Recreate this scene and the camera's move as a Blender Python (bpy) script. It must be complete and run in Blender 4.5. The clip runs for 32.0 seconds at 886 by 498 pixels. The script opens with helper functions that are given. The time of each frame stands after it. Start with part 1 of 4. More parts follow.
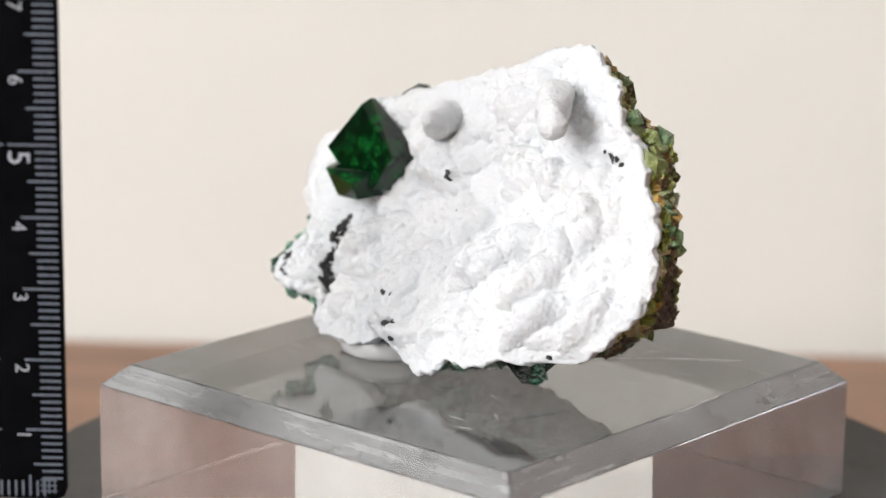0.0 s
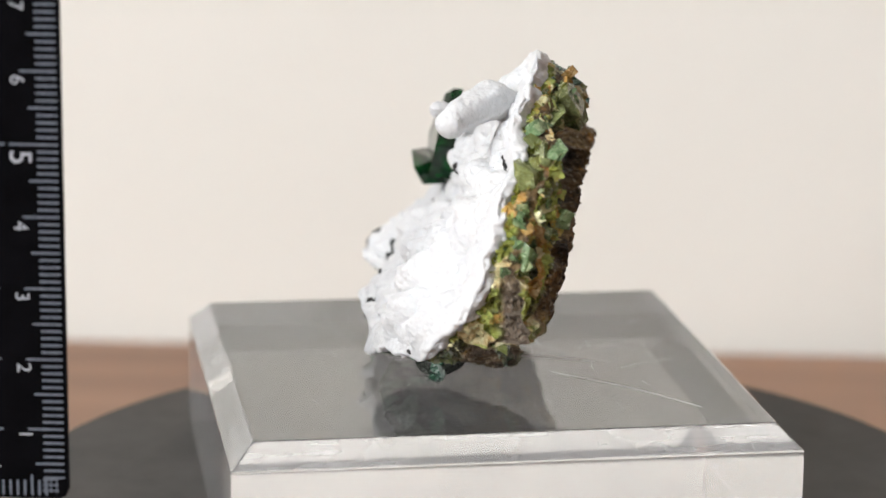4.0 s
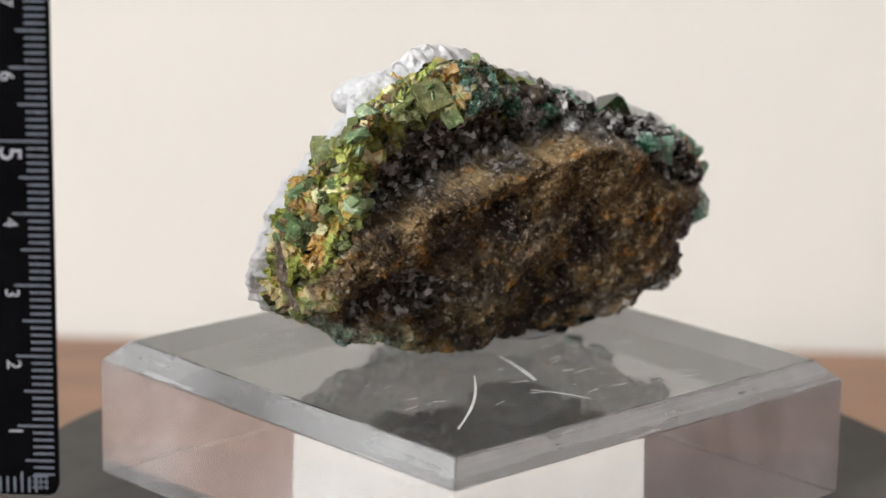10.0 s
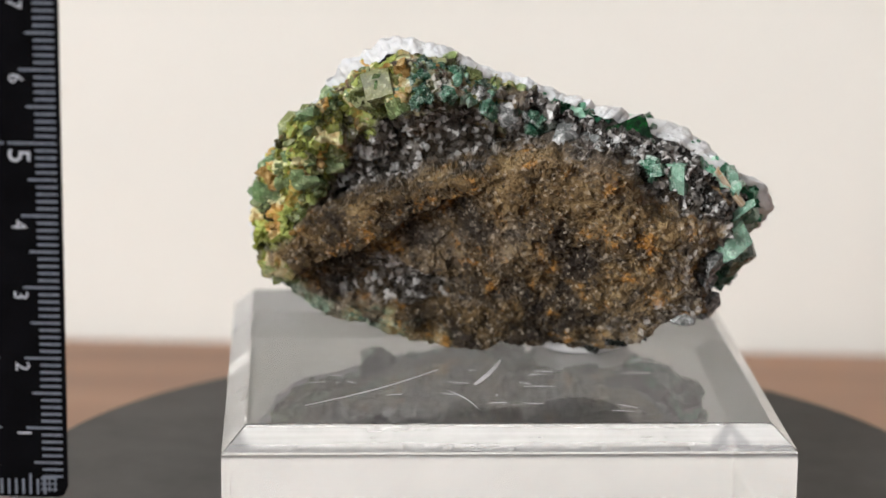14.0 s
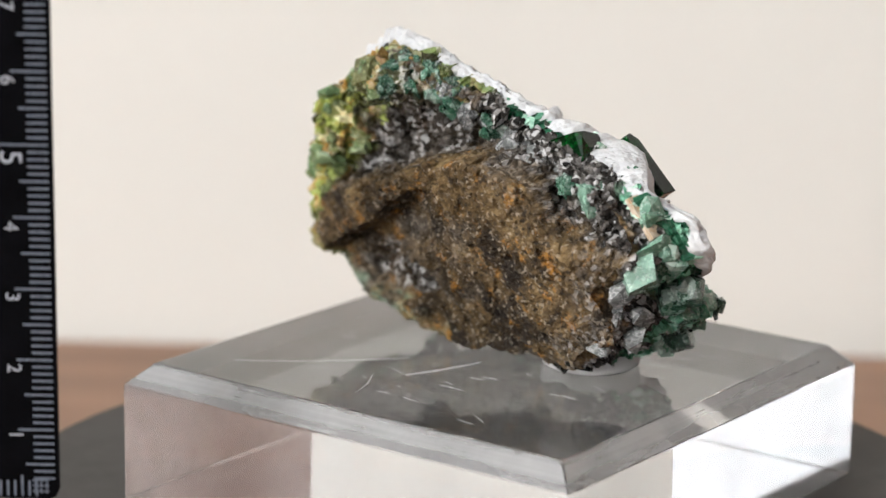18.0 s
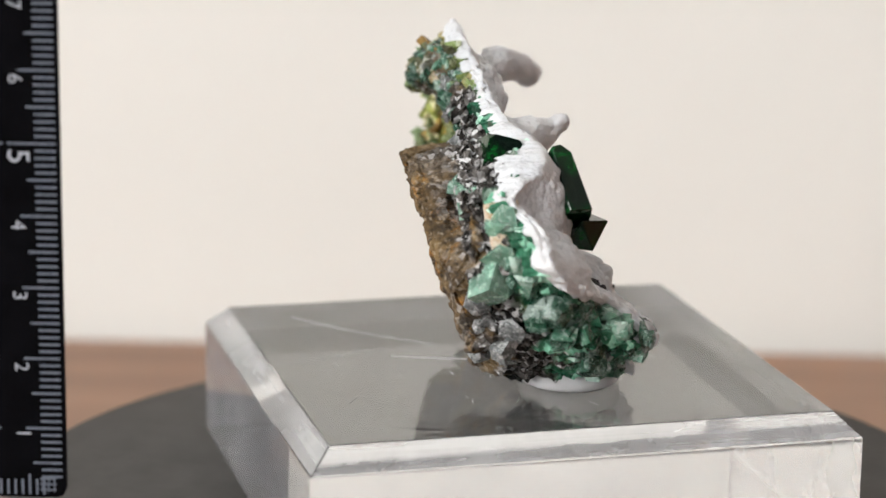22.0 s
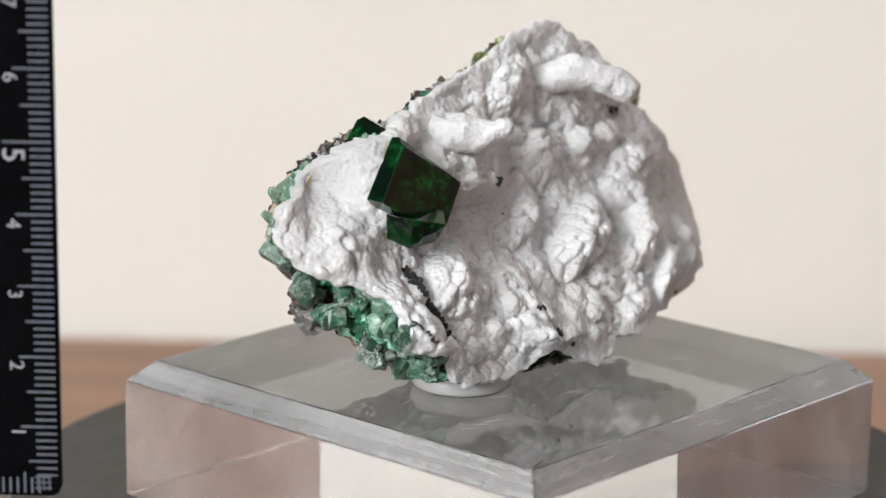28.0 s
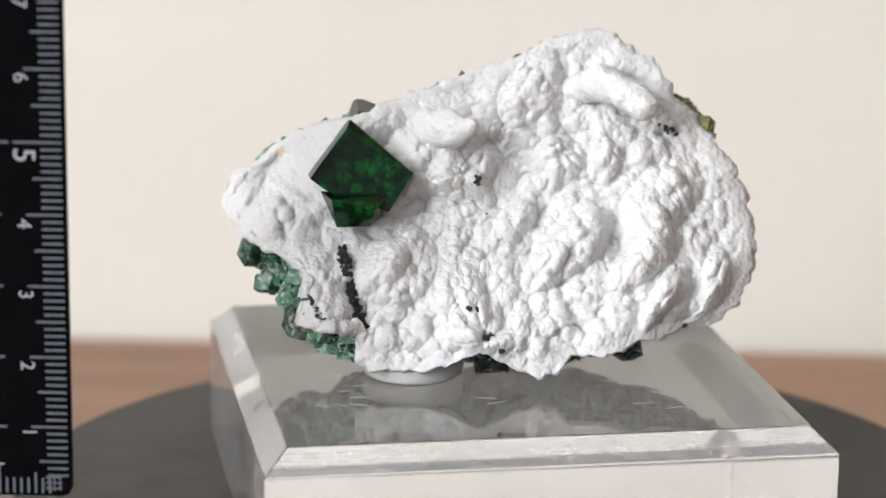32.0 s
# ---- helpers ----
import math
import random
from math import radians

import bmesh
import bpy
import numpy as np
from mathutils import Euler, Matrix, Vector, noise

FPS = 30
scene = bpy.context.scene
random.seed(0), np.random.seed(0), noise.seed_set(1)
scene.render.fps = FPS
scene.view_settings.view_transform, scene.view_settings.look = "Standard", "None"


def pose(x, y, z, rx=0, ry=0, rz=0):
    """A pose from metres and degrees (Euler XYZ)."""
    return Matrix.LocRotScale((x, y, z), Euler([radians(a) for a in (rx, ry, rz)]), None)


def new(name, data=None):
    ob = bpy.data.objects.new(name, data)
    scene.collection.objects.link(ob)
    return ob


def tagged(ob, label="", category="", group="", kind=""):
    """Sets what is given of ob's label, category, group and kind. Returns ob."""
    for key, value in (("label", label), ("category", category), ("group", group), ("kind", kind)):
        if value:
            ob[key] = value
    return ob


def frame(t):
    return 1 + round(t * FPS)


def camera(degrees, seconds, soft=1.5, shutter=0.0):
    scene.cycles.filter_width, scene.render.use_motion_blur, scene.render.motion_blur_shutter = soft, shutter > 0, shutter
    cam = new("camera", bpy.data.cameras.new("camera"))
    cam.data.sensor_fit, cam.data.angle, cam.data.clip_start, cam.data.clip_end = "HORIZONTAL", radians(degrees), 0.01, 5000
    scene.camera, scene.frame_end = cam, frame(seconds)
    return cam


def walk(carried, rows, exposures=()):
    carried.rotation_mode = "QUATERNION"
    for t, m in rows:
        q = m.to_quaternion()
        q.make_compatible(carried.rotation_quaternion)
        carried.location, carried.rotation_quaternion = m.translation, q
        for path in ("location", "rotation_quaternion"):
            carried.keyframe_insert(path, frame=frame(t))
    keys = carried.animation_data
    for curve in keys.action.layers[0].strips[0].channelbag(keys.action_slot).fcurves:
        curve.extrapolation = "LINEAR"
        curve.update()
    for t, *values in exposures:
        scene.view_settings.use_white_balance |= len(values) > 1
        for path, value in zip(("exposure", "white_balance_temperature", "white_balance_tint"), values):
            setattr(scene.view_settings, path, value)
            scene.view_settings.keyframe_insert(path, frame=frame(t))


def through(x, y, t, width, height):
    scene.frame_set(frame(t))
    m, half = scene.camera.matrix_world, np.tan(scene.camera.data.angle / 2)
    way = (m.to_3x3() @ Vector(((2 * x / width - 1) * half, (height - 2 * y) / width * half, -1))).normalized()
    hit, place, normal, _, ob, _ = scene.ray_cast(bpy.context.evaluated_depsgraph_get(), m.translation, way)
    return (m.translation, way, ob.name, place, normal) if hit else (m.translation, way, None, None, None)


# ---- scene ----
# Turntable shot of a mineral specimen on a clear acrylic block, with a scale beside it.
# Lengths are written in centimetres from the turntable's axis at the block's top, and scaled by CM.
CM = 0.01
Z0 = 0.806                     # height of the block's top over the room's floor

# ---- camera: seconds, turn of the table, pan and tilt of the stabilised picture, in degrees
STEPS = [
    (0, 308.71, 0.000, 0.000), (0.5, 303.76, -0.023, 0.007), (1, 298.80, -0.028, 0.007), (1.5, 293.88, -0.006, 0.002),
    (2, 288.97, 0.034, 0.000), (2.5, 284.07, 0.069, -0.002), (3, 279.14, 0.066, -0.007), (3.5, 274.22, 0.029, -0.009),
    (5.5, 254.63, 0.085, -0.009), (6, 249.89, 0.022, -0.023), (6.5, 245.27, -0.033, -0.028), (7, 240.62, -0.063, -0.030),
    (7.5, 235.94, -0.103, -0.037), (8, 231.17, -0.150, -0.047), (8.5, 226.41, -0.178, -0.056), (9, 221.59, -0.187, -0.065),
    (9.5, 216.84, -0.182, -0.075), (10, 212.11, -0.178, -0.082), (10.5, 207.28, -0.166, -0.084), (11, 202.40, -0.133, -0.079),
    (11.5, 197.57, -0.091, -0.068), (12, 192.73, -0.054, -0.058), (12.5, 187.88, -0.028, -0.054), (13, 182.98, -0.014, -0.047),
    (13.5, 177.99, -0.004, -0.040), (14, 172.91, 0.005, -0.037), (14.5, 167.84, 0.010, -0.037), (16.5, 147.63, -0.065, -0.009),
    (17, 142.71, -0.108, 0.000), (17.5, 137.92, -0.150, 0.004), (18, 133.16, -0.169, -0.002), (18.5, 128.40, -0.164, -0.013),
    (19, 123.66, -0.168, -0.016), (19.5, 118.90, -0.182, -0.011), (20, 114.12, -0.169, -0.011), (20.5, 109.37, -0.127, -0.018),
    (21, 104.62, -0.089, -0.025), (21.5, 99.76, -0.058, -0.028), (22, 94.91, -0.009, -0.030), (22.5, 90.15, 0.059, -0.035),
    (23, 85.43, 0.106, -0.039), (23.5, 80.76, 0.106, -0.044), (24, 75.99, 0.071, -0.047), (24.5, 71.15, 0.029, -0.047),
    (25, 66.35, -0.009, -0.049), (25.5, 61.59, -0.056, -0.056), (27.5, 42.56, -0.122, -0.065), (28, 37.88, -0.115, -0.065),
    (28.5, 33.22, -0.093, -0.065), (29, 28.48, -0.063, -0.065), (29.5, 23.63, -0.023, -0.063), (30, 18.77, 0.019, -0.058),
    (30.5, 14.04, 0.047, -0.056), (31, 9.39, 0.064, -0.056), (31.5, 4.72, 0.083, -0.056), (32, -0.00, 0.113, -0.056),
]
EYE = (0.0, -38.472 * CM, 11.124 * CM + Z0)
cam = camera(19.015, 32.0, soft=1.5)
cam.data.dof.use_dof = True
cam.data.dof.focus_distance = 0.376
cam.data.dof.aperture_fstop = 17.0
walk(cam, [(t, pose(*EYE, 76.2112, -0.8132, 1.3415) @ pose(0, 0, 0, tilt, pan, 0)) for t, turn, pan, tilt in STEPS],
     exposures=[(0.0, 0.0), (32.0, 0.0)])

# ---- light: a day-lit window beside the table, plain sky outside
world = bpy.data.worlds.new("sky")
scene.world = world
world.use_nodes = True
wn, wl = world.node_tree.nodes, world.node_tree.links
sky = wn.new("ShaderNodeTexSky")
sky.sky_type = "NISHITA"
sky.sun_disc = False
sky.sun_elevation = radians(35)
sky.sun_rotation = radians(200)
wl.new(sky.outputs[0], wn["Background"].inputs[0])
wn["Background"].inputs[1].default_value = 0.1

WIN = dict(x=-1.35, y=-1.575, z=1.72, w=2.25, h=1.34)


def window_lamp(name, power, w, h, m, colour):
    lamp = bpy.data.lights.new(name, "AREA")
    lamp.shape, lamp.size, lamp.size_y, lamp.energy, lamp.color = "RECTANGLE", w, h, power, colour
    ob = new(name, lamp)
    ob.matrix_world = m
    return ob


window_lamp("window_daylight", 150.0, 2.22, 1.31, pose(WIN["x"] - 0.03, WIN["y"], WIN["z"], 0, -90, 0), (0.995, 0.98, 0.97))


# ---- materials
BX, BY, BTURN = 0.053, -0.320, 11.47       # middle and turn of the block on the table


def material(name):
    m = bpy.data.materials.new(name)
    m.use_nodes = True
    return m, m.node_tree.nodes, m.node_tree.links, m.node_tree.nodes["Principled BSDF"]


def ramp(nodes, links, source, stops):
    r = nodes.new("ShaderNodeValToRGB")
    while len(r.color_ramp.elements) < len(stops):
        r.color_ramp.elements.new(0.5)
    for e, (at, c) in zip(r.color_ramp.elements, stops):
        e.position, e.color = at, (*c, 1)
    links.new(source, r.inputs[0])
    return r.outputs[0]


def noise_of(nodes, links, scale, detail=4, rough=0.6, space="Object"):
    co = nodes.new("ShaderNodeTexCoord")
    n = nodes.new("ShaderNodeTexNoise")
    n.inputs["Scale"].default_value, n.inputs["Detail"].default_value, n.inputs["Roughness"].default_value = scale, detail, rough
    links.new(co.outputs[space], n.inputs["Vector"])
    return n.outputs["Fac"]


def noise_colour(nodes, links, scale):
    co = nodes.new("ShaderNodeTexCoord")
    n = nodes.new("ShaderNodeTexNoise")
    n.inputs["Scale"].default_value, n.inputs["Detail"].default_value = scale, 4
    links.new(co.outputs["Object"], n.inputs["Vector"])
    return n.outputs["Color"]


def voronoi_of(nodes, links, scale, feature="F1", out="Distance"):
    co = nodes.new("ShaderNodeTexCoord")
    n = nodes.new("ShaderNodeTexVoronoi")
    n.feature = feature
    n.inputs["Scale"].default_value = scale
    links.new(co.outputs["Object"], n.inputs["Vector"])
    return n.outputs[out]


def mixed(nodes, links, fac, a, b, kind="MIX"):
    m = nodes.new("ShaderNodeMix")
    m.data_type, m.blend_type = "RGBA", kind
    for source, slot in ((fac, 0), (a, 6), (b, 7)):
        if isinstance(source, (int, float)):
            m.inputs[slot].default_value = source
        elif isinstance(source, tuple):
            m.inputs[slot].default_value = (*source, 1)
        else:
            links.new(source, m.inputs[slot])
    return m.outputs[2]


def bumped(nodes, links, bsdf, height, strength, distance):
    b = nodes.new("ShaderNodeBump")
    b.inputs["Strength"].default_value, b.inputs["Distance"].default_value = strength, distance
    links.new(height, b.inputs["Height"])
    links.new(b.outputs[0], bsdf.inputs["Normal"])


def painted(name, dark, light, scale, rough=0.6, bump=0.0, bump_scale=None, metal=0.0):
    m, n, l, p = material(name)
    l.new(ramp(n, l, noise_of(n, l, scale), [(0.3, dark), (0.7, light)]), p.inputs["Base Color"])
    p.inputs["Roughness"].default_value, p.inputs["Metallic"].default_value = rough, metal
    if bump:
        bumped(n, l, p, noise_of(n, l, bump_scale or scale * 4), 0.6, bump)
    return m


def make_acrylic(name, clean=0.98, dust_veil=0.92, sawn=False):
    """Clear acrylic with a little dust, handling marks and a white veil added to brighten it; the sawn bevels are
    hazier and streaked along their length.
    """
    m, n, l, p = material(name)
    p.inputs["Base Color"].default_value = (0.97, 0.98, 0.985, 1)
    p.inputs["IOR"].default_value = 1.49
    smear = noise_of(n, l, 55.0, 6, 0.65)
    if not sawn:
        l.new(ramp(n, l, smear, [(0.38, (clean,) * 3), (0.72, (dust_veil,) * 3)]), p.inputs["Transmission Weight"])
        p.inputs["Roughness"].default_value = 0.0
        return m
    co = n.new("ShaderNodeTexCoord")
    turn = n.new("ShaderNodeMapping")
    turn.inputs["Rotation"].default_value = (0, 0, radians(-BTURN))
    turn.inputs["Scale"].default_value = (12.0, 12.0, 1100.0)
    l.new(co.outputs["Object"], turn.inputs[0])
    saw = n.new("ShaderNodeTexNoise")
    saw.inputs["Scale"].default_value, saw.inputs["Detail"].default_value = 1.0, 3
    l.new(turn.outputs[0], saw.inputs["Vector"])
    both = mixed(n, l, 0.5, saw.outputs["Fac"], smear)
    l.new(ramp(n, l, both, [(0.36, (0.84,) * 3), (0.64, (0.66,) * 3)]), p.inputs["Transmission Weight"])
    p.inputs["Roughness"].default_value = 0.08
    bumped(n, l, p, saw.outputs["Fac"], 0.03, 0.0003)
    return m


def make_crust():
    m, n, l, p = material("white_crust")
    big = noise_of(n, l, 90.0, 4)
    fine = noise_of(n, l, 900.0, 5, 0.7)
    base = ramp(n, l, big, [(0.3, (0.61, 0.63, 0.65)), (0.7, (0.67, 0.68, 0.685))])
    l.new(mixed(n, l, ramp(n, l, noise_of(n, l, 45.0, 6), [(0.66, (0, 0, 0)), (0.8, (0.6, 0.6, 0.6))]), base, (0.68, 0.61, 0.52)), p.inputs["Base Color"])
    p.inputs["Roughness"].default_value = 0.62
    p.inputs["Subsurface Weight"].default_value = 0.35
    p.inputs["Subsurface Radius"].default_value = (0.0013, 0.0012, 0.0011)
    p.inputs["Subsurface Scale"].default_value = 1.0
    knobs = ramp(n, l, voronoi_of(n, l, 1300.0), [(0.0, (1, 1, 1)), (0.75, (0, 0, 0))])
    bumped(n, l, p, mixed(n, l, 0.3, knobs, fine), 0.6, 0.0004)
    return m


def make_matrix():
    """Rusty rock that passes into green, yellow-green and grey crystal where the minerals say so."""
    m, n, l, p = material("brown_matrix")
    a = ramp(n, l, noise_of(n, l, 110.0, 10, 0.72), [(0.34, (0.007, 0.005, 0.004)), (0.44, (0.055, 0.036, 0.017)), (0.54, (0.145, 0.095, 0.042)), (0.69, (0.32, 0.23, 0.115))])
    rust = ramp(n, l, noise_of(n, l, 240.0, 7, 0.75), [(0.56, (0, 0, 0)), (0.68, (0.9, 0.9, 0.9))])
    b = mixed(n, l, rust, a, (0.42, 0.19, 0.03))
    patch = ramp(n, l, noise_of(n, l, 48.0, 6, 0.65), [(0.48, (0, 0, 0)), (0.60, (0.75, 0.75, 0.75))])
    c = mixed(n, l, patch, b, (0.15, 0.13, 0.11))
    char = ramp(n, l, noise_of(n, l, 62.0, 7, 0.7), [(0.36, (0.9, 0.9, 0.9)), (0.46, (0, 0, 0))])
    c = mixed(n, l, char, c, (0.018, 0.013, 0.010))
    grain = ramp(n, l, voronoi_of(n, l, 2200.0, out="Color"), [(0.72, (0, 0, 0)), (0.86, (0.45, 0.45, 0.45))])
    c = mixed(n, l, grain, c, (0.44, 0.38, 0.30))
    soot = ramp(n, l, voronoi_of(n, l, 1700.0, out="Color"), [(0.16, (0.7, 0.7, 0.7)), (0.3, (0, 0, 0))])
    c = mixed(n, l, soot, c, (0.02, 0.015, 0.012))
    at = n.new("ShaderNodeAttribute")
    at.attribute_name = "mineral"
    sep = n.new("ShaderNodeSeparateColor")
    l.new(at.outputs["Color"], sep.inputs[0])
    cell = mixed(n, l, 0.3, voronoi_of(n, l, 1100.0, out="Color"), noise_of(n, l, 420.0, 5, 0.7))
    broad = mixed(n, l, 0.4, voronoi_of(n, l, 430.0, out="Color"), noise_of(n, l, 500.0, 6, 0.75))
    grey = ramp(n, l, cell, [(0.30, (0.012, 0.011, 0.010)), (0.46, (0.045, 0.040, 0.036)), (0.60, (0.15, 0.14, 0.13)), (0.75, (0.6, 0.6, 0.6))])
    green = ramp(n, l, broad, [(0.28, (0.008, 0.04, 0.02)), (0.44, (0.04, 0.18, 0.10)), (0.58, (0.20, 0.48, 0.33)), (0.74, (0.64, 0.87, 0.75))])
    olive = ramp(n, l, broad, [(0.28, (0.03, 0.03, 0.01)), (0.38, (0.20, 0.22, 0.04)), (0.48, (0.40, 0.48, 0.14)), (0.57, (0.50, 0.27, 0.07)), (0.70, (0.78, 0.78, 0.48))])
    c = mixed(n, l, sep.outputs[2], c, grey)
    c = mixed(n, l, sep.outputs[1], c, green)
    c = mixed(n, l, sep.outputs[0], c, olive)
    l.new(c, p.inputs["Base Color"])
    p.inputs["Specular IOR Level"].default_value = 0.25
    dull = ramp(n, l, noise_of(n, l, 500.0, 3), [(0.35, (0.5,) * 3), (0.7, (0.85,) * 3)])
    glassy = ramp(n, l, noise_of(n, l, 900.0, 3), [(0.35, (0.10,) * 3), (0.7, (0.4,) * 3)])
    share = mixed(n, l, 1.0, mixed(n, l, 1.0, sep.outputs[0], sep.outputs[1], "ADD"), sep.outputs[2], "ADD")
    l.new(mixed(n, l, share, dull, glassy), p.inputs["Roughness"])
    bumped(n, l, p, noise_of(n, l, 900.0, 6, 0.65), 0.7, 0.0005)
    return m


def make_crystal(name, stops, through=0.6, rough=0.06, veil=(0.7, 0.8, 0.75), veiling=0.5):
    m, n, l, p = material(name)
    info = n.new("ShaderNodeObjectInfo")
    own = ramp(n, l, info.outputs["Random"], stops)
    cloud = ramp(n, l, noise_of(n, l, 3.2, 7, 0.75), [(0.48, (0, 0, 0)), (0.7, (veiling,) * 3)])
    co = n.new("ShaderNodeTexCoord")
    bent = mixed(n, l, 0.5, co.outputs["Object"], noise_colour(n, l, 2.4))
    vor = n.new("ShaderNodeTexVoronoi")
    vor.feature = "DISTANCE_TO_EDGE"
    vor.inputs["Scale"].default_value = 4.2
    l.new(bent, vor.inputs["Vector"])
    crack = ramp(n, l, vor.outputs["Distance"], [(0.0, (veiling + 0.1,) * 3), (0.028, (0, 0, 0))])
    shade = mixed(n, l, ramp(n, l, noise_of(n, l, 3.5, 5, 0.7), [(0.35, (0.45,) * 3), (0.55, (0, 0, 0))]), own, tuple(0.25 * c for c in stops[0][1]))
    inner = n.new("ShaderNodeTexVoronoi")
    inner.inputs["Scale"].default_value = 2.6
    l.new(bent, inner.inputs["Vector"])
    dim = ramp(n, l, inner.outputs["Color"], [(0.30, (0.5,) * 3), (0.48, (0, 0, 0))])
    lit = ramp(n, l, inner.outputs["Color"], [(0.58, (0, 0, 0)), (0.85, (0.6 * veiling + 0.2,) * 3)])
    broken = mixed(n, l, lit, mixed(n, l, dim, shade, tuple(0.3 * c for c in stops[len(stops) // 2][1])), veil)
    l.new(mixed(n, l, crack, mixed(n, l, cloud, broken, veil), veil), p.inputs["Base Color"])
    p.inputs["Transmission Weight"].default_value = through
    p.inputs["IOR"].default_value = 1.43
    l.new(ramp(n, l, noise_of(n, l, 4.0, 4), [(0.4, (rough,) * 3), (0.75, (min(1, rough + 0.4),) * 3)]), p.inputs["Roughness"])
    bumped(n, l, p, mixed(n, l, 0.5, inner.outputs["Color"], noise_of(n, l, 5.0, 6, 0.7)), 0.5, 0.0005)
    return m


def make_emerald():
    m, n, l, p = material("dark_green_crystal")
    fleck = ramp(n, l, noise_of(n, l, 5.5, 8, 0.78), [(0.42, (0.0004, 0.006, 0.0015)), (0.52, (0.001, 0.04, 0.006)), (0.62, (0.003, 0.11, 0.018)), (0.78, (0.06, 0.38, 0.12))])
    side = ramp(n, l, noise_of(n, l, 1.3, 2), [(0.42, (0, 0, 0)), (0.58, (1, 1, 1))])
    l.new(mixed(n, l, side, (0.0008, 0.007, 0.003), fleck), p.inputs["Base Color"])
    p.inputs["Roughness"].default_value = 0.04
    p.inputs["IOR"].default_value = 1.43
    p.inputs["Transmission Weight"].default_value = 0.15
    return m


ACRYLIC = make_acrylic("clear_acrylic")
# sides: scuffs plus a stronger veil than the top, to lift their brightness
SCUFF_VEIL = make_acrylic("scuffed_veiled_acrylic", 0.93, 0.83)
BEVEL = make_acrylic("sawn_bevel", sawn=True)
CRUST = make_crust()
MATRIX = make_matrix()
EMERALD = make_emerald()
GREEN = make_crystal("green_crystal", [(0.0, (0.006, 0.05, 0.025)), (0.4, (0.03, 0.17, 0.09)), (0.75, (0.13, 0.42, 0.26)), (1.0, (0.36, 0.66, 0.49))], through=0.4)
OLIVE = make_crystal("olive_crystal", [(0.0, (0.13, 0.16, 0.03)), (0.3, (0.26, 0.31, 0.07)), (0.65, (0.27, 0.38, 0.14)), (0.85, (0.20, 0.35, 0.18)), (1.0, (0.36, 0.28, 0.08))], through=0.45, veil=(0.66, 0.70, 0.42), veiling=0.4)
LIME = make_crystal("lime_crystal", [(0.0, (0.20, 0.36, 0.13)), (0.6, (0.28, 0.47, 0.24)), (1.0, (0.42, 0.42, 0.12))], through=0.4, veil=(0.66, 0.78, 0.46), veiling=0.4)
MINT = make_crystal("mint_crystal", [(0.0, (0.18, 0.50, 0.33)), (1.0, (0.44, 0.76, 0.58))], through=0.42, veil=(0.85, 0.96, 0.88), veiling=0.55)
QUARTZ = make_crystal("grey_crystal", [(0.0, (0.06, 0.062, 0.06)), (0.5, (0.22, 0.235, 0.23)), (1.0, (0.60, 0.64, 0.62))], through=0.35, veil=(0.85, 0.85, 0.86), veiling=0.6)
DARK = make_crystal("dark_crystal", [(0.0, (0.008, 0.008, 0.007)), (0.6, (0.02, 0.03, 0.022)), (1.0, (0.03, 0.07, 0.04))], through=0.4, veil=(0.3, 0.3, 0.28), veiling=0.25)
ORANGE = make_crystal("orange_crystal", [(0.0, (0.26, 0.13, 0.035)), (0.7, (0.44, 0.25, 0.06)), (1.0, (0.62, 0.38, 0.11))], through=0.2, veil=(0.66, 0.52, 0.26))
PLATE = painted("stained_plate", (0.40, 0.23, 0.09), (0.74, 0.70, 0.60), 3.5, 0.6, 0.0003, 9)
BLACK = painted("black_grain", (0.006, 0.006, 0.007), (0.03, 0.03, 0.03), 600, 0.35, 0.0003)
PUTTY = painted("clear_putty", (0.84, 0.84, 0.84), (0.90, 0.90, 0.90), 60, 0.12)
PUTTY.node_tree.nodes["Principled BSDF"].inputs["Transmission Weight"].default_value = 0.3
SCRATCH = painted("scratch_white", (0.55, 0.55, 0.55), (0.75, 0.75, 0.75), 900, 0.7)
DISC = painted("dark_grey_rubber", (0.055, 0.052, 0.048), (0.075, 0.07, 0.066), 120, 0.8)
RULER = painted("black_plastic", (0.0012, 0.0012, 0.0016), (0.003, 0.003, 0.004), 200, 0.9)
RULER.node_tree.nodes["Principled BSDF"].inputs["Specular IOR Level"].default_value = 0.04
TICK = painted("printed_grey", (0.085, 0.10, 0.13), (0.13, 0.15, 0.185), 900, 0.6)
MARK = painted("printed_white", (0.30, 0.32, 0.36), (0.40, 0.42, 0.46), 900, 0.6)
WALL = painted("white_wall", (0.745, 0.735, 0.685), (0.785, 0.775, 0.725), 2.5, 0.9, 0.0006, 300)
PLASTER = painted("room_plaster", (0.34, 0.355, 0.38), (0.40, 0.41, 0.43), 3.0, 0.9)
# unseen walls: tones set for what the block mirrors and for less fill
TAN = painted("tan_unseen_wall", (0.25, 0.15, 0.115), (0.31, 0.195, 0.155), 2.0, 0.8)
PIER = painted("rose_unseen_wall", (0.38, 0.26, 0.23), (0.45, 0.32, 0.29), 2.0, 0.8)
SLATE = painted("dark_unseen_wall", (0.045, 0.048, 0.058), (0.065, 0.068, 0.08), 2.0, 0.8)
CEILING = painted("ceiling_white", (0.60, 0.60, 0.59), (0.66, 0.66, 0.65), 3.0, 0.9)
METAL = painted("grey_metal", (0.35, 0.35, 0.36), (0.45, 0.45, 0.46), 90, 0.35, metal=1.0)
CLOUD, _n, _l, _p = material("overcast_sky")
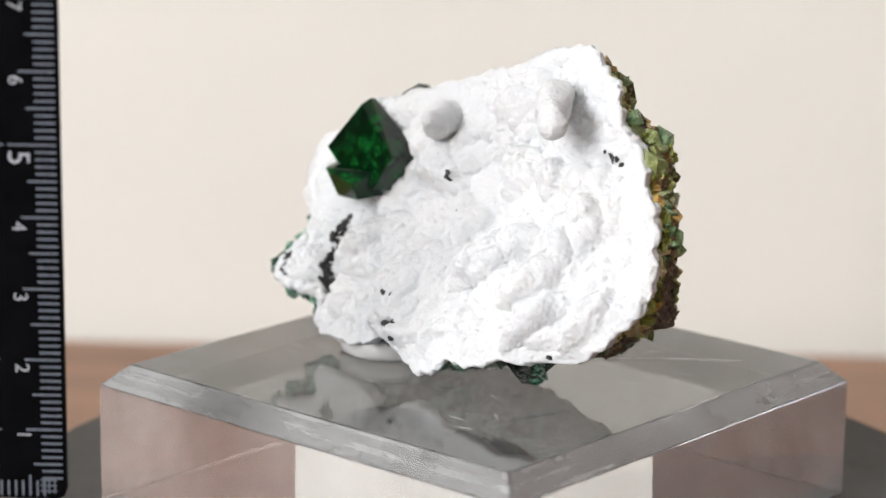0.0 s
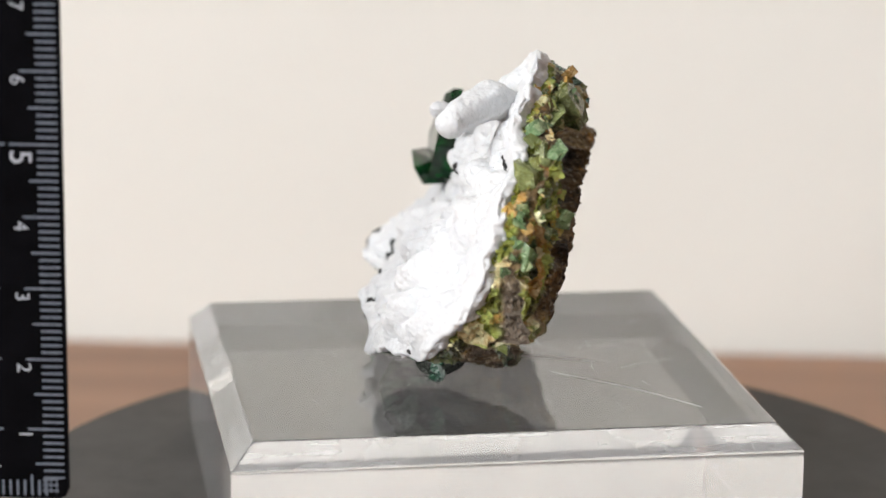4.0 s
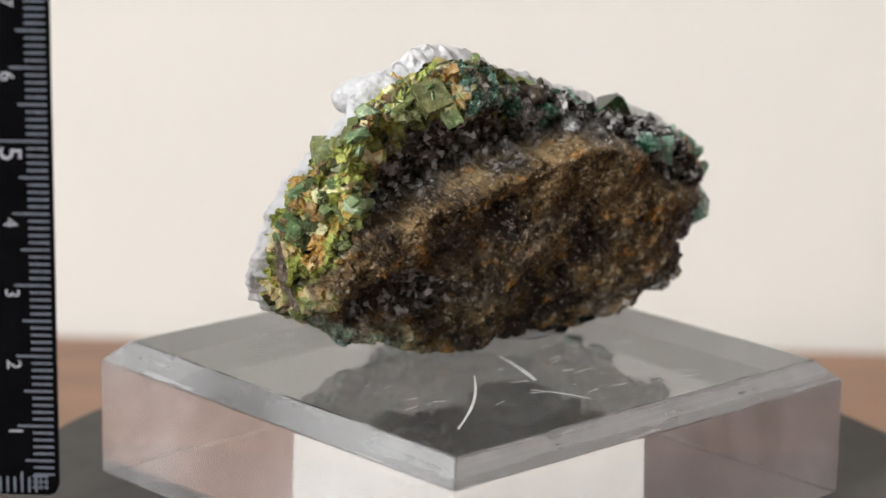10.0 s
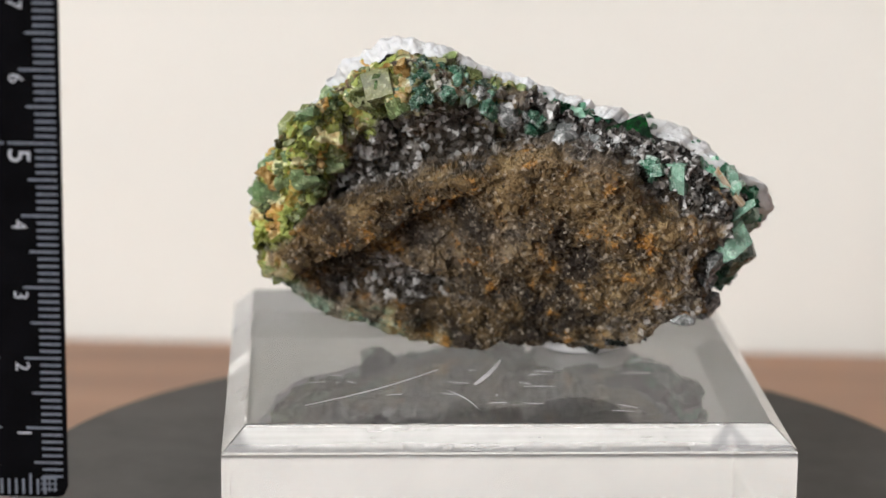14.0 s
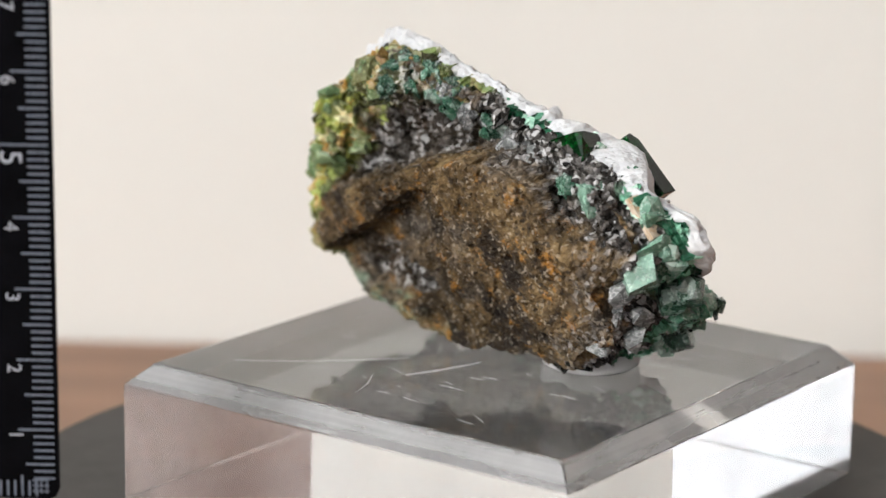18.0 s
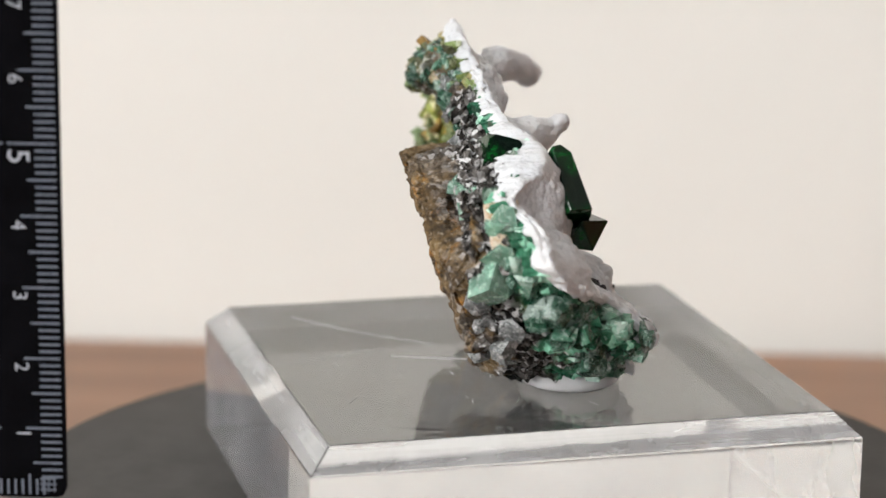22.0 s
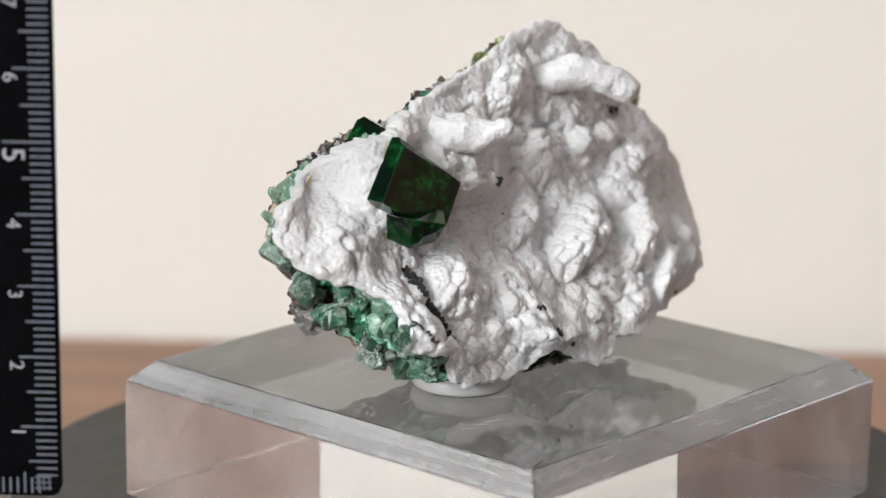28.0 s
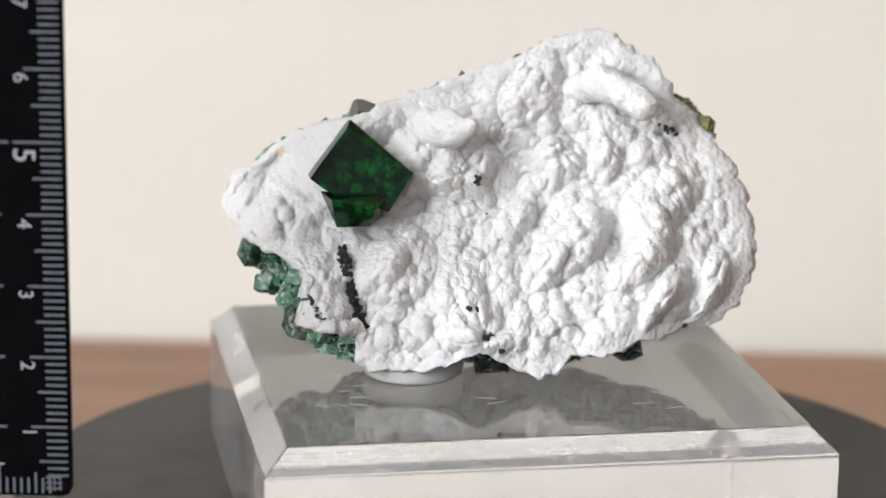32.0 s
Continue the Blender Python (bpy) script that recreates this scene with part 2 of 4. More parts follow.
_l.new(ramp(_n, _l, noise_of(_n, _l, 1.2, 4), [(0.3, (0.9, 0.93, 0.97)), (0.7, (1, 1, 1))]), _p.inputs["Emission Color"])
_p.inputs["Emission Strength"].default_value = 1.4
FLOORING = painted("floor_boards", (0.20, 0.13, 0.08), (0.30, 0.20, 0.12), 6, 0.5)


def make_table_wood():
    m, n, l, p = material("brown_table_wood")
    co = n.new("ShaderNodeTexCoord")
    st = n.new("ShaderNodeMapping")
    st.inputs["Scale"].default_value = (2.0, 26.0, 8.0)
    l.new(co.outputs["Object"], st.inputs[0])
    g = n.new("ShaderNodeTexNoise")
    g.inputs["Scale"].default_value, g.inputs["Detail"].default_value = 4.0, 8
    l.new(st.outputs[0], g.inputs["Vector"])
    l.new(ramp(n, l, g.outputs["Fac"], [(0.3, (0.20, 0.095, 0.05)), (0.7, (0.32, 0.165, 0.09))]), p.inputs["Base Color"])
    p.inputs["Roughness"].default_value = 0.38
    return m


WOOD = make_table_wood()


# ---- mesh helpers
def linked(name, mesh, mat, parent=None, label=""):
    ob = new(name, mesh)
    if mat and not mesh.materials:
        mesh.materials.append(mat)
    if parent:
        ob.parent = parent
    if label:
        ob["label"] = label
    return ob


def part(name, bm, mat, parent=None, label="", smooth=False):
    mesh = bpy.data.meshes.new(name)
    if smooth:
        for f in bm.faces:
            f.smooth = True
    bm.to_mesh(mesh)
    bm.free()
    return linked(name, mesh, mat, parent, label)


def box(lo, hi, bevel=0.0, bm=None):
    bm = bm or bmesh.new()
    r = bmesh.ops.create_cube(bm, size=1.0)
    c = [(a + b) / 2 for a, b in zip(lo, hi)]
    d = [b - a for a, b in zip(lo, hi)]
    bmesh.ops.transform(bm, matrix=Matrix.Translation(c) @ Matrix.Diagonal((*d, 1)), verts=r["verts"])
    if bevel:
        bmesh.ops.bevel(bm, geom=bm.edges[:], offset=bevel, segments=2, profile=0.5, affect="EDGES")
    return bm


def lathe(profile, segs=96):
    """A closed body turned about z from (radius, height) pairs that start and end on the axis."""
    bm = bmesh.new()
    rings = []
    for r, z in profile:
        if r == 0:
            rings.append([bm.verts.new((0, 0, z))])
        else:
            rings.append([bm.verts.new((r * math.cos(2 * math.pi * i / segs), r * math.sin(2 * math.pi * i / segs), z)) for i in range(segs)])
    for a, b in zip(rings, rings[1:]):
        for i in range(segs):
            j = (i + 1) % segs
            quad = [a[i % len(a)], a[j % len(a)], b[j % len(b)], b[i % len(b)]]
            bm.faces.new(list(dict.fromkeys(quad)))
    bmesh.ops.recalc_face_normals(bm, faces=bm.faces)
    return bm


def lattice(points, closed_u=True, flip=False):
    """Quads over a grid of points of shape (rings, segments, 3), in centimetres."""
    r, s, _ = points.shape
    verts = points.reshape(-1, 3) * CM
    i = np.arange(r - 1)[:, None] * s + np.arange(s)[None, :]
    j = np.arange(r - 1)[:, None] * s + (np.arange(s)[None, :] + 1) % s
    quads = np.stack([i, j, j + s, i + s], -1).reshape(-1, 4)
    return verts, quads[:, ::-1] if flip else quads


def mesh_of(name, verts, faces, smooth=True):
    mesh = bpy.data.meshes.new(name)
    mesh.from_pydata(verts.tolist(), [], faces.tolist())
    if smooth:
        mesh.polygons.foreach_set("use_smooth", [True] * len(mesh.polygons))
    mesh.update()
    return mesh


# ---- room
def room():
    x0, x1, y0, y1, h = WIN["x"], 1.15, -3.4, 0.208, 2.5
    k = 0.12
    part("floor", box((x0 - k, y0 - k, -0.1), (x1 + k, y1 + k, 0)), FLOORING)["kind"] = "structure"
    part("ceiling", box((x0 - k, y0 - k, h), (x1 + k, y1 + k, h + 0.1)), CEILING)["kind"] = "structure"
    tagged(part("wall_north", box((-0.21, y1, 0), (0.46, y1 + k, h)), WALL), "plain matte off-white wall behind the table", "wall", kind="structure")
    # out-of-view sections, split and toned to shape what the block refracts
    part("wall_north_west", box((x0 - k, y1, 0), (-0.21, y1 + k, h)), SLATE)["kind"] = "structure"
    part("wall_north_east", box((0.46, y1, 0), (x1 + k, y1 + k, h)), TAN)["kind"] = "structure"
    part("wall_south", box((x0 - k, y0 - k, 0), (x1 + k, y0, h)), PLASTER)["kind"] = "structure"
    part("wall_east", box((x1, -0.36, 0), (x1 + k, y1, h)), TAN)["kind"] = "structure"
    part("wall_east_south", box((x1, y0, 0), (x1 + k, -0.36, h)), SLATE)["kind"] = "structure"
    wy0, wy1, wz0, wz1 = WIN["y"] - WIN["w"] / 2, WIN["y"] + WIN["w"] / 2, WIN["z"] - WIN["h"] / 2, WIN["z"] + WIN["h"] / 2
    bm = box((x0 - k, y0, 0), (x0, wy0, h))
    box((x0 - k, wy0, 0), (x0, wy1, wz0), bm=bm)
    box((x0 - k, wy0, wz1), (x0, wy1, h), bm=bm)
    part("wall_west", bm, PLASTER)["kind"] = "structure"
    # unseen rose section, added to tint and brighten the block's side face
    part("wall_west_north", box((x0 - k, wy1, 0), (x0, y1, h)), PIER)["kind"] = "structure"
    glow = part("backdrop", box((x0 - 1.2, wy0 - 1.5, wz0 - 1.2), (x0 - 1.15, wy1 + 1.5, wz1 + 1.5)), CLOUD)
    tagged(glow, "bright overcast sky outside the window", "sky", kind="structure")


def table():
    t = new("table")
    t.location = (0, 0, 0.75)
    tagged(t, "reddish-brown wooden table against the off-white wall", "table")
    part("tabletop", box((-0.85, -0.62, -0.03), (0.85, 0.204, 0), 0.003), WOOD, t)
    for x in (-0.8, 0.8):
        for y in (-0.57, 0.14):
            part("leg", box((x - 0.025, y - 0.025, -0.75), (x + 0.025, y + 0.025, -0.03), 0.002), WOOD, t)


# ---- turntable and block
DISC_TOP = -2.13


def turntable():
    t = new("turntable")
    tagged(t, "low round turntable with a matte dark grey top", "turntable")
    low = (0.75 - Z0) / CM
    part("platter", lathe([(r * CM, z * CM) for r, z in ((0, DISC_TOP - 1.2), (7.2, DISC_TOP - 1.2), (7.42, DISC_TOP - 1.1), (7.45, DISC_TOP - 0.12), (7.35, DISC_TOP), (0, DISC_TOP))], 160), DISC, t, "matte dark grey round top", True)
    part("base", lathe([(r * CM, z * CM) for r, z in ((0, low), (5.6, low), (5.8, low + 0.1), (5.8, DISC_TOP - 1.3), (5.2, DISC_TOP - 1.2), (0, DISC_TOP - 1.2))], 96), DISC, t, smooth=True)
    for ob in t.children:
        for p in ob.data.polygons:
            p.use_smooth = abs(p.normal.z) < 0.5
    return t


def acrylic_block():
    t = new("acrylic_block")
    tagged(t, "transparent square acrylic block with broad bevels, lightly scratched", "display block")
    a, b, c = 4.0, 3.667, 0.327
    foot = DISC_TOP + 0.012        # the polished foot does not wet the rubber
    levels = [(b, 0.0), (a, -c), (a, foot)]
    bm = bmesh.new()
    turn = Matrix.Translation((BX * CM, BY * CM, 0)) @ Matrix.Rotation(radians(BTURN), 4, "Z")
    rings = [[bm.verts.new(turn @ Vector((x * h * CM, y * h * CM, z * CM))) for x, y in ((-1, -1), (1, -1), (1, 1), (-1, 1))] for h, z in levels]
    for k, (p, q) in enumerate(zip(rings, rings[1:])):
        for i in range(4):
            f = bm.faces.new((p[i], q[i], q[(i + 1) % 4], p[(i + 1) % 4]))
            f.material_index = (1, 2)[k]
    bm.faces.new(rings[0])
    bm.faces.new(rings[-1][::-1])
    bmesh.ops.recalc_face_normals(bm, faces=bm.faces)
    bmesh.ops.bevel(bm, geom=bm.edges[:], offset=0.016 * CM, segments=2, profile=0.5, affect="EDGES")
    body = part("body", bm, ACRYLIC, t)
    body.data.materials.append(BEVEL)
    body.data.materials.append(SCUFF_VEIL)
    rng = random.Random(4)
    strokes = [((2.28, 3.0), (0.70, 0.86), 0.05), ((0.06, 1.53), (-0.15, 0.2), 0.10), ((0.38, 1.91), (-0.14, 2.68), 0.018), ((-0.66, 1.48), (-1.07, 1.4), 0.015)]
    for k in range(46):
        x, y, w, ln = rng.uniform(-2.6, 2.6), rng.uniform(-3.0, 2.8), rng.uniform(-0.5, 0.5), rng.uniform(0.03, 0.32)
        strokes.append(((x, y), (x + ln * math.cos(w), y + ln * math.sin(w)), rng.uniform(0.006, 0.014)))
    for (x0, y0), (x1, y1), w in strokes:
        part("scratch", stroke(x0, y0, x1, y1, w, rng), SCRATCH, body)
    return t


def stroke(x0, y0, x1, y1, w, rng):
    bm = bmesh.new()
    n = 9
    dx, dy = x1 - x0, y1 - y0
    ln = math.hypot(dx, dy)
    nx, ny = -dy / ln, dx / ln
    bend = rng.uniform(-0.06, 0.06) * ln
    rows = []
    for i in range(n):
        u = i / (n - 1)
        off = bend * math.sin(math.pi * u)
        h = w * 0.5 * (0.25 + 0.75 * math.sin(math.pi * min(1, 0.15 + u * 0.85))) * rng.uniform(0.7, 1.1)
        cx, cy = x0 + dx * u + nx * off, y0 + dy * u + ny * off
        rows.append([bm.verts.new(((cx + nx * h * q) * CM, (cy + ny * h * q) * CM, z * CM)) for q, z in ((-1, 0.002), (0, 0.006), (1, 0.002))])
    for p, q in zip(rows, rows[1:]):
        for k in range(2):
            bm.faces.new((p[k], q[k], q[k + 1], p[k + 1]))
    return bm


def putty_disc():
    bm = lathe([(r * CM, z * CM) for r, z in ((0, 0.004), (0.66, 0.004), (0.74, 0.06), (0.76, 0.2), (0.73, 0.3), (0.66, 0.34), (0, 0.36))], 64)
    ob = part("mounting_putty", bm, PUTTY, smooth=True)
    ob.data.transform(Matrix.Translation((-1.24 * CM, -1.03 * CM, 0)))
    return tagged(ob, "round pad of translucent white putty under the specimen", "putty")


# ---- scale
RX, RY = -5.657, -5.0          # right edge and face of the scale
RZ = -0.638                    # its zero


RULE = 0.9654                 # its graduations, in centimetres of the block


def scale_rule():
    t = new("scale_ruler")
    t.location = (RX * CM, RY * CM, Z0 + RZ * CM)
    tagged(t, "matte black centimetre scale with white graduations, standing upright", "ruler")
    bm = bmesh.new()
    outline = [(0, 0.12), (0, 8.3), (-1.15, 8.3), (-1.15, 0.0), (-0.12, 0.0), (-0.035, 0.035)]
    front = [bm.verts.new((x * CM * RULE, 0, z * CM * RULE)) for x, z in outline]
    back = [bm.verts.new((x * CM * RULE, 0.15 * CM * RULE, z * CM * RULE)) for x, z in outline]
    bm.faces.new(front)
    bm.faces.new(back[::-1])
    for i in range(len(outline)):
        j = (i + 1) % len(outline)
        bm.faces.new((front[i], back[i], back[j], front[j]))
    bmesh.ops.recalc_face_normals(bm, faces=bm.faces)
    plate = part("plate", bm, RULER, t)

    def bar(x0, x1, z0, z1, name="graduation"):
        part(name, box((x0 * CM * RULE, -0.006 * CM * RULE, z0 * CM * RULE), (x1 * CM * RULE, 0.0, z1 * CM * RULE)), TICK, plate)

    w = 0.016
    for mm in range(3, 80):
        ln = 0.29
        if mm % 5 == 0:
            ln = 0.40
        if mm % 10 == 0:
            ln = 0.50
        if mm == 50:
            ln = 0.66
        bar(-0.04 - ln, -0.045, mm / 10 - w, mm / 10 + w)
        if mm % 10 == 0:
            bar(-1.1, -0.88 if mm != 50 else -0.76, mm / 10 - w, mm / 10 + w)
    for mm in range(3, 11):
        ln = 0.22 if mm % 5 else (0.3 if mm % 10 else 0.42)
        bar(-mm / 10 - w, -mm / 10 + w, 0.04, 0.04 + ln)
    for k in range(3):
        bar(-0.36 + 0.0, -0.13, 0.10 + 0.08 * k, 0.122 + 0.08 * k, "corner_mark")
        bar(-0.33 + 0.08 * k, -0.308 + 0.08 * k, 0.08, 0.3, "corner_mark")
    for d in range(1, 8):
        size = 0.43 if d == 5 else 0.28
        digit(str(d), size, -0.47 if d != 5 else -0.40, d - (0.06 if d != 5 else 0.09), plate)
    digit("1", 0.26, -0.93, 0.47, plate)
    # the stand that carries the scale on the table
    s = new("scale_stand")
    s.location = ((RX - 1.0 * RULE) * CM, (RY + 0.6) * CM, 0.75)
    tagged(s, "small grey metal stand that holds the black scale upright", "stand")
    top = Z0 + (RZ + 1.2) * CM - 0.75
    part("base_plate", box((-0.014, -0.014, 0), (0.014, 0.014, 0.006), 0.001), METAL, s)
    part("post", box((-0.0015, -0.002, 0.006), (0.0015, 0.002, top), 0.0004), METAL, s)
    part("clip", box((-0.0015, -0.0047, top - 0.008), (0.0015, -0.002, top)), METAL, s)


def digit(text, size, right, top, parent):
    """A numeral whose head points to the scale's right edge."""
    cu = bpy.data.curves.new("digit", "FONT")
    cu.body, cu.size, cu.extrude = text, size * CM * RULE * 1.0, 0.00002
    tmp = bpy.data.objects.new("digit_curve", cu)
    scene.collection.objects.link(tmp)
    bpy.context.view_layer.update()
    mesh = bpy.data.meshes.new_from_object(tmp.evaluated_get(bpy.context.evaluated_depsgraph_get()))
    bpy.data.objects.remove(tmp)
    bpy.data.curves.remove(cu)
    xs = [v.co.x for v in mesh.vertices]
    ys = [v.co.y for v in mesh.vertices]
    # text x runs down, text y runs to the right
    for v in mesh.vertices:
        x, y, z = v.co
        v.co = (right * CM * RULE + (y - max(ys)), -0.00006 - z, top * CM * RULE - (x - min(xs)))
    mesh.update()
    linked("digit", mesh, MARK, parent)


# ---- specimen: s runs along the slab, y away from its white face, z up
# distance of the crust's edge and of the back's edge from the middle, every 12 degrees
RIM_FRONT = (3.85, 3.57, 3.18, 3.07, 2.87, 2.69, 2.29, 1.92, 1.85, 1.85, 1.86, 1.94, 2.2, 2.7, 3.27, 3.78, 3.29, 3.2, 2.95, 2.8, 2.39, 2.17, 2.02, 2.04, 2.26, 2.35, 2.61, 2.88, 3.65, 3.92)
RIM_BACK = (3.88, 3.62, 3.4, 3.04, 2.82, 2.55, 2.0, 1.78, 1.66, 1.68, 1.71, 1.77, 2.16, 2.58, 3.05, 3.36, 2.95, 3.27, 2.95, 2.86, 2.66, 2.34, 2.24, 2.3, 2.42, 2.56, 2.82, 3.25, 3.75, 3.89)


def ring_value(values, phi):
    n = len(values)
    u = (np.asarray(phi) / (2 * np.pi) * n) % n
    i = np.floor(u).astype(int)
    f = u - i
    r = np.array(values)
    p0, p1, p2, p3 = r[(i - 1) % n], r[i % n], r[(i + 1) % n], r[(i + 2) % n]
    return p1 + 0.5 * f * (p2 - p0 + f * (2 * p0 - 5 * p1 + 4 * p2 - p3 + f * (3 * (p1 - p2) + p3 - p0)))


def hash3(i, j, k, seed):
    h = (i * 374761393 + j * 668265263 + k * 2147483647 + seed * 144665) & 0xFFFFFFFF
    h = ((h ^ (h >> 13)) * 1274126177) & 0xFFFFFFFF
    h = ((h ^ (h >> 16)) * 2246822519) & 0xFFFFFFFF
    return ((h ^ (h >> 15)) & 0xFFFF) / 65535.0 * 2 - 1


def vnoise(x, y, z, seed=0):
    xi, yi, zi = np.floor(x).astype(np.int64), np.floor(y).astype(np.int64), np.floor(z).astype(np.int64)
    fx, fy, fz = x - xi, y - yi, z - zi
    fx, fy, fz = (f * f * f * (f * (f * 6 - 15) + 10) for f in (fx, fy, fz))
    out = 0
    for a in (0, 1):
        for b in (0, 1):
            for c in (0, 1):
                w = (fx if a else 1 - fx) * (fy if b else 1 - fy) * (fz if c else 1 - fz)
                out = out + w * hash3(xi + a, yi + b, zi + c, seed)
    return out


def fbm(x, y, z, scale, octaves=4, gain=0.5, seed=0):
    out, amp = 0, 1.0
    for o in range(octaves):
        out = out + amp * vnoise(x * scale, y * scale, z * scale, seed + o * 17)
        scale, amp = scale * 2.03, amp * gain
    return out


def facets(x, y, z, cell, seed):
    """Broken crystal faces: each cell of space gets a tilted plane of its own."""
    q = np.stack([x, y, z], -1) / cell
    base = np.floor(q).astype(np.int64)
    best = np.full(x.shape, 9.0)
    out = np.zeros(x.shape)
    for a in (-1, 0, 1):
        for b in (-1, 0, 1):
            for c in (-1, 0, 1):
                i, j, k = base[..., 0] + a, base[..., 1] + b, base[..., 2] + c
                d = [q[..., e] - (w + 0.5 + 0.45 * hash3(i, j, k, seed + e)) for e, w in enumerate((i, j, k))]
                d2 = d[0] ** 2 + d[1] ** 2 + d[2] ** 2
                v = 0.6 * hash3(i, j, k, seed + 5) + sum(0.9 * hash3(i, j, k, seed + 6 + e) * d[e] for e in range(3))
                near = d2 < best
                best = np.where(near, d2, best)
                out = np.where(near, v, out)
    return out


def ease(x, a, b):
    x = np.clip((x - a) / (b - a), 0, 1)
    return x * x * (3 - 2 * x)


def bell(s, z, s0, z0, ws, wz):
    return np.exp(-((s - s0) / ws) ** 2 - ((z - z0) / wz) ** 2)


def front_base(s, z):
    y = -2.05 + 0.52 * z
    y = y + 0.19 * np.clip(s - 1.8, 0, 3) ** 2 + 0.6 * bell(s, z, 3.0, 0.45, 0.8, 0.5) + 0.25 * np.clip(-s - 2.9, 0, 2) ** 2
    y = y + 0.38 * bell(s, z, -1.0, 2.2, 0.5, 0.6) - 0.52 * bell(s, z, -2.5, 1.15, 0.55, 0.55) - 0.12 * bell(s, z, -0.2, 0.9, 0.7, 0.4)
    y = y + 0.28 * bell(s, z, 2.2, 3.45, 0.55, 0.35) + 0.2 * bell(s, z, 0.2, 3.0, 0.4, 0.4)
    y = y - 0.1 * bell(s, z, 1.4, 2.3, 0.6, 0.7) - 0.42 * bell(s, z, -2.55, 3.0, 0.75, 0.75)
    y = y - 0.45 * bell(s, z, -1.0, 3.15, 0.42, 0.45) - 0.25 * bell(s, z, -2.0, 3.65, 0.6, 0.3)
    y = y + 0.42 * bell(s, z, 1.3, 2.45, 1.25, 0.8) - 0.35 * bell(s, z, -0.05, 0.85, 0.5, 0.3) - 0.2 * bell(s, z, -0.4, 2.9, 0.4, 0.4)
    return y - 0.25 * bell(s, z, -2.9, 1.15, 0.5, 0.4) + 0.15 * bell(s, z, 2.8, 3.5, 0.5, 0.4) + 0.5 * bell(s, z, -3.25, 3.1, 0.36, 0.45)


def heads(s, z, cell, seed):
    """Round heads crowded together, about one to each cell, from 0 between them to 1 on the highest."""
    qs, qz = s / cell, z / cell
    bi, bj = np.floor(qs).astype(np.int64), np.floor(qz).astype(np.int64)
    out = np.zeros(s.shape)
    for a in (-1, 0, 1):
        for b in (-1, 0, 1):
            i, j = bi + a, bj + b
            ds = qs - (i + 0.5 + 0.4 * hash3(i, j, 0 * i, seed))
            dz = qz - (j + 0.5 + 0.4 * hash3(i, j, 0 * i, seed + 1))
            r = 0.74 + 0.2 * hash3(i, j, 0 * i, seed + 2)
            head = (0.72 + 0.28 * hash3(i, j, 0 * i, seed + 3)) * np.sqrt(np.clip(1 - (ds * ds + dz * dz) / (r * r), 0, None))
            out = np.maximum(out, head)
    return out


# the large lobes of the crust: place, half length, half width, slant, height
LOBES = ((1.03, 1.87, 0.8, 0.32, 40, 0.34), (2.13, 1.85, 0.7, 0.3, 38, 0.28), (2.41, 1.3, 0.55, 0.2, 60, 0.22), (3.1, 1.45, 0.55, 0.28, 75, 0.24),
         (0.26, 2.3, 0.45, 0.24, 45, 0.2), (-1.45, 1.6, 0.6, 0.5, 20, 0.22), (2.3, 2.5, 0.6, 0.42, 30, 0.26), (0.85, 3.05, 0.45, 0.35, 60, 0.2),
         (1.5, 3.1, 0.32, 0.24, 80, 0.2), (0.4, 4.1, 0.6, 0.4, 50, 0.15), (-0.5, 1.2, 0.5, 0.4, 80, 0.16))


def lumps(s, z, rows, power):
    out = np.zeros_like(s)
    for ks, kz, along, across, a, h in rows:
        near = (np.abs(s - ks) < along) & (np.abs(z - kz) < along)
        if not near.any():
            continue
        ds, dz = s[near] - ks, z[near] - kz
        u, v = (ds * math.cos(a) + dz * math.sin(a)) / along, (-ds * math.sin(a) + dz * math.cos(a)) / across
        out[near] = np.maximum(out[near], np.clip(1 - u * u - v * v, 0, 1) ** power * h)
    return out


def lift(s, z):
    """How far the crust stands over its base, with its lobes and round knobs."""
    s, z = np.asarray(s, float), np.asarray(z, float)
    ws, wz = s + 0.08 * fbm(s, z, 0 * s, 1.3, 1, seed=5), z + 0.08 * fbm(s, z, 0 * s, 1.3, 1, seed=6)
    out = lumps(ws, wz, [(a, b, c, d, math.radians(e), 1.2 * f) for a, b, c, d, e, f in LOBES], 0.7)
    calm = 1 - 0.4 * bell(s, z, -3.1, 2.9, 0.7, 0.9) - 0.6 * bell(s, z, 2.9, 1.3, 0.6, 0.5)      # smoother skin beside the large crystal and low on the side
    knobbly = 0.45 + 0.55 * ease(fbm(s, z, 0 * s, 1.3, 3, seed=15), -0.35, 0.35)
    out = out + 0.20 * heads(ws, wz, 0.50, 500) + calm * knobbly * 0.16 * heads(0.8 * ws + 0.6 * wz, 0.8 * wz - 0.6 * ws, 0.26, 510)
    out = out + calm * (1.3 - 0.8 * knobbly) * 0.10 * heads(0.6 * ws - 0.8 * wz, 0.6 * wz + 0.8 * ws, 0.14, 520)
    return out - 0.27 + 0.12 * fbm(s, z, 0 * s, 0.9, 2, seed=3)


def front(s, z, share=1.0):
    """A point of the crust's surface over the place (s, z) of its base."""
    h = lift(s, z) * share
    return np.stack([s + 0 * h, front_base(s, z) - 0.887 * h, z + 0.46 * h], -1)


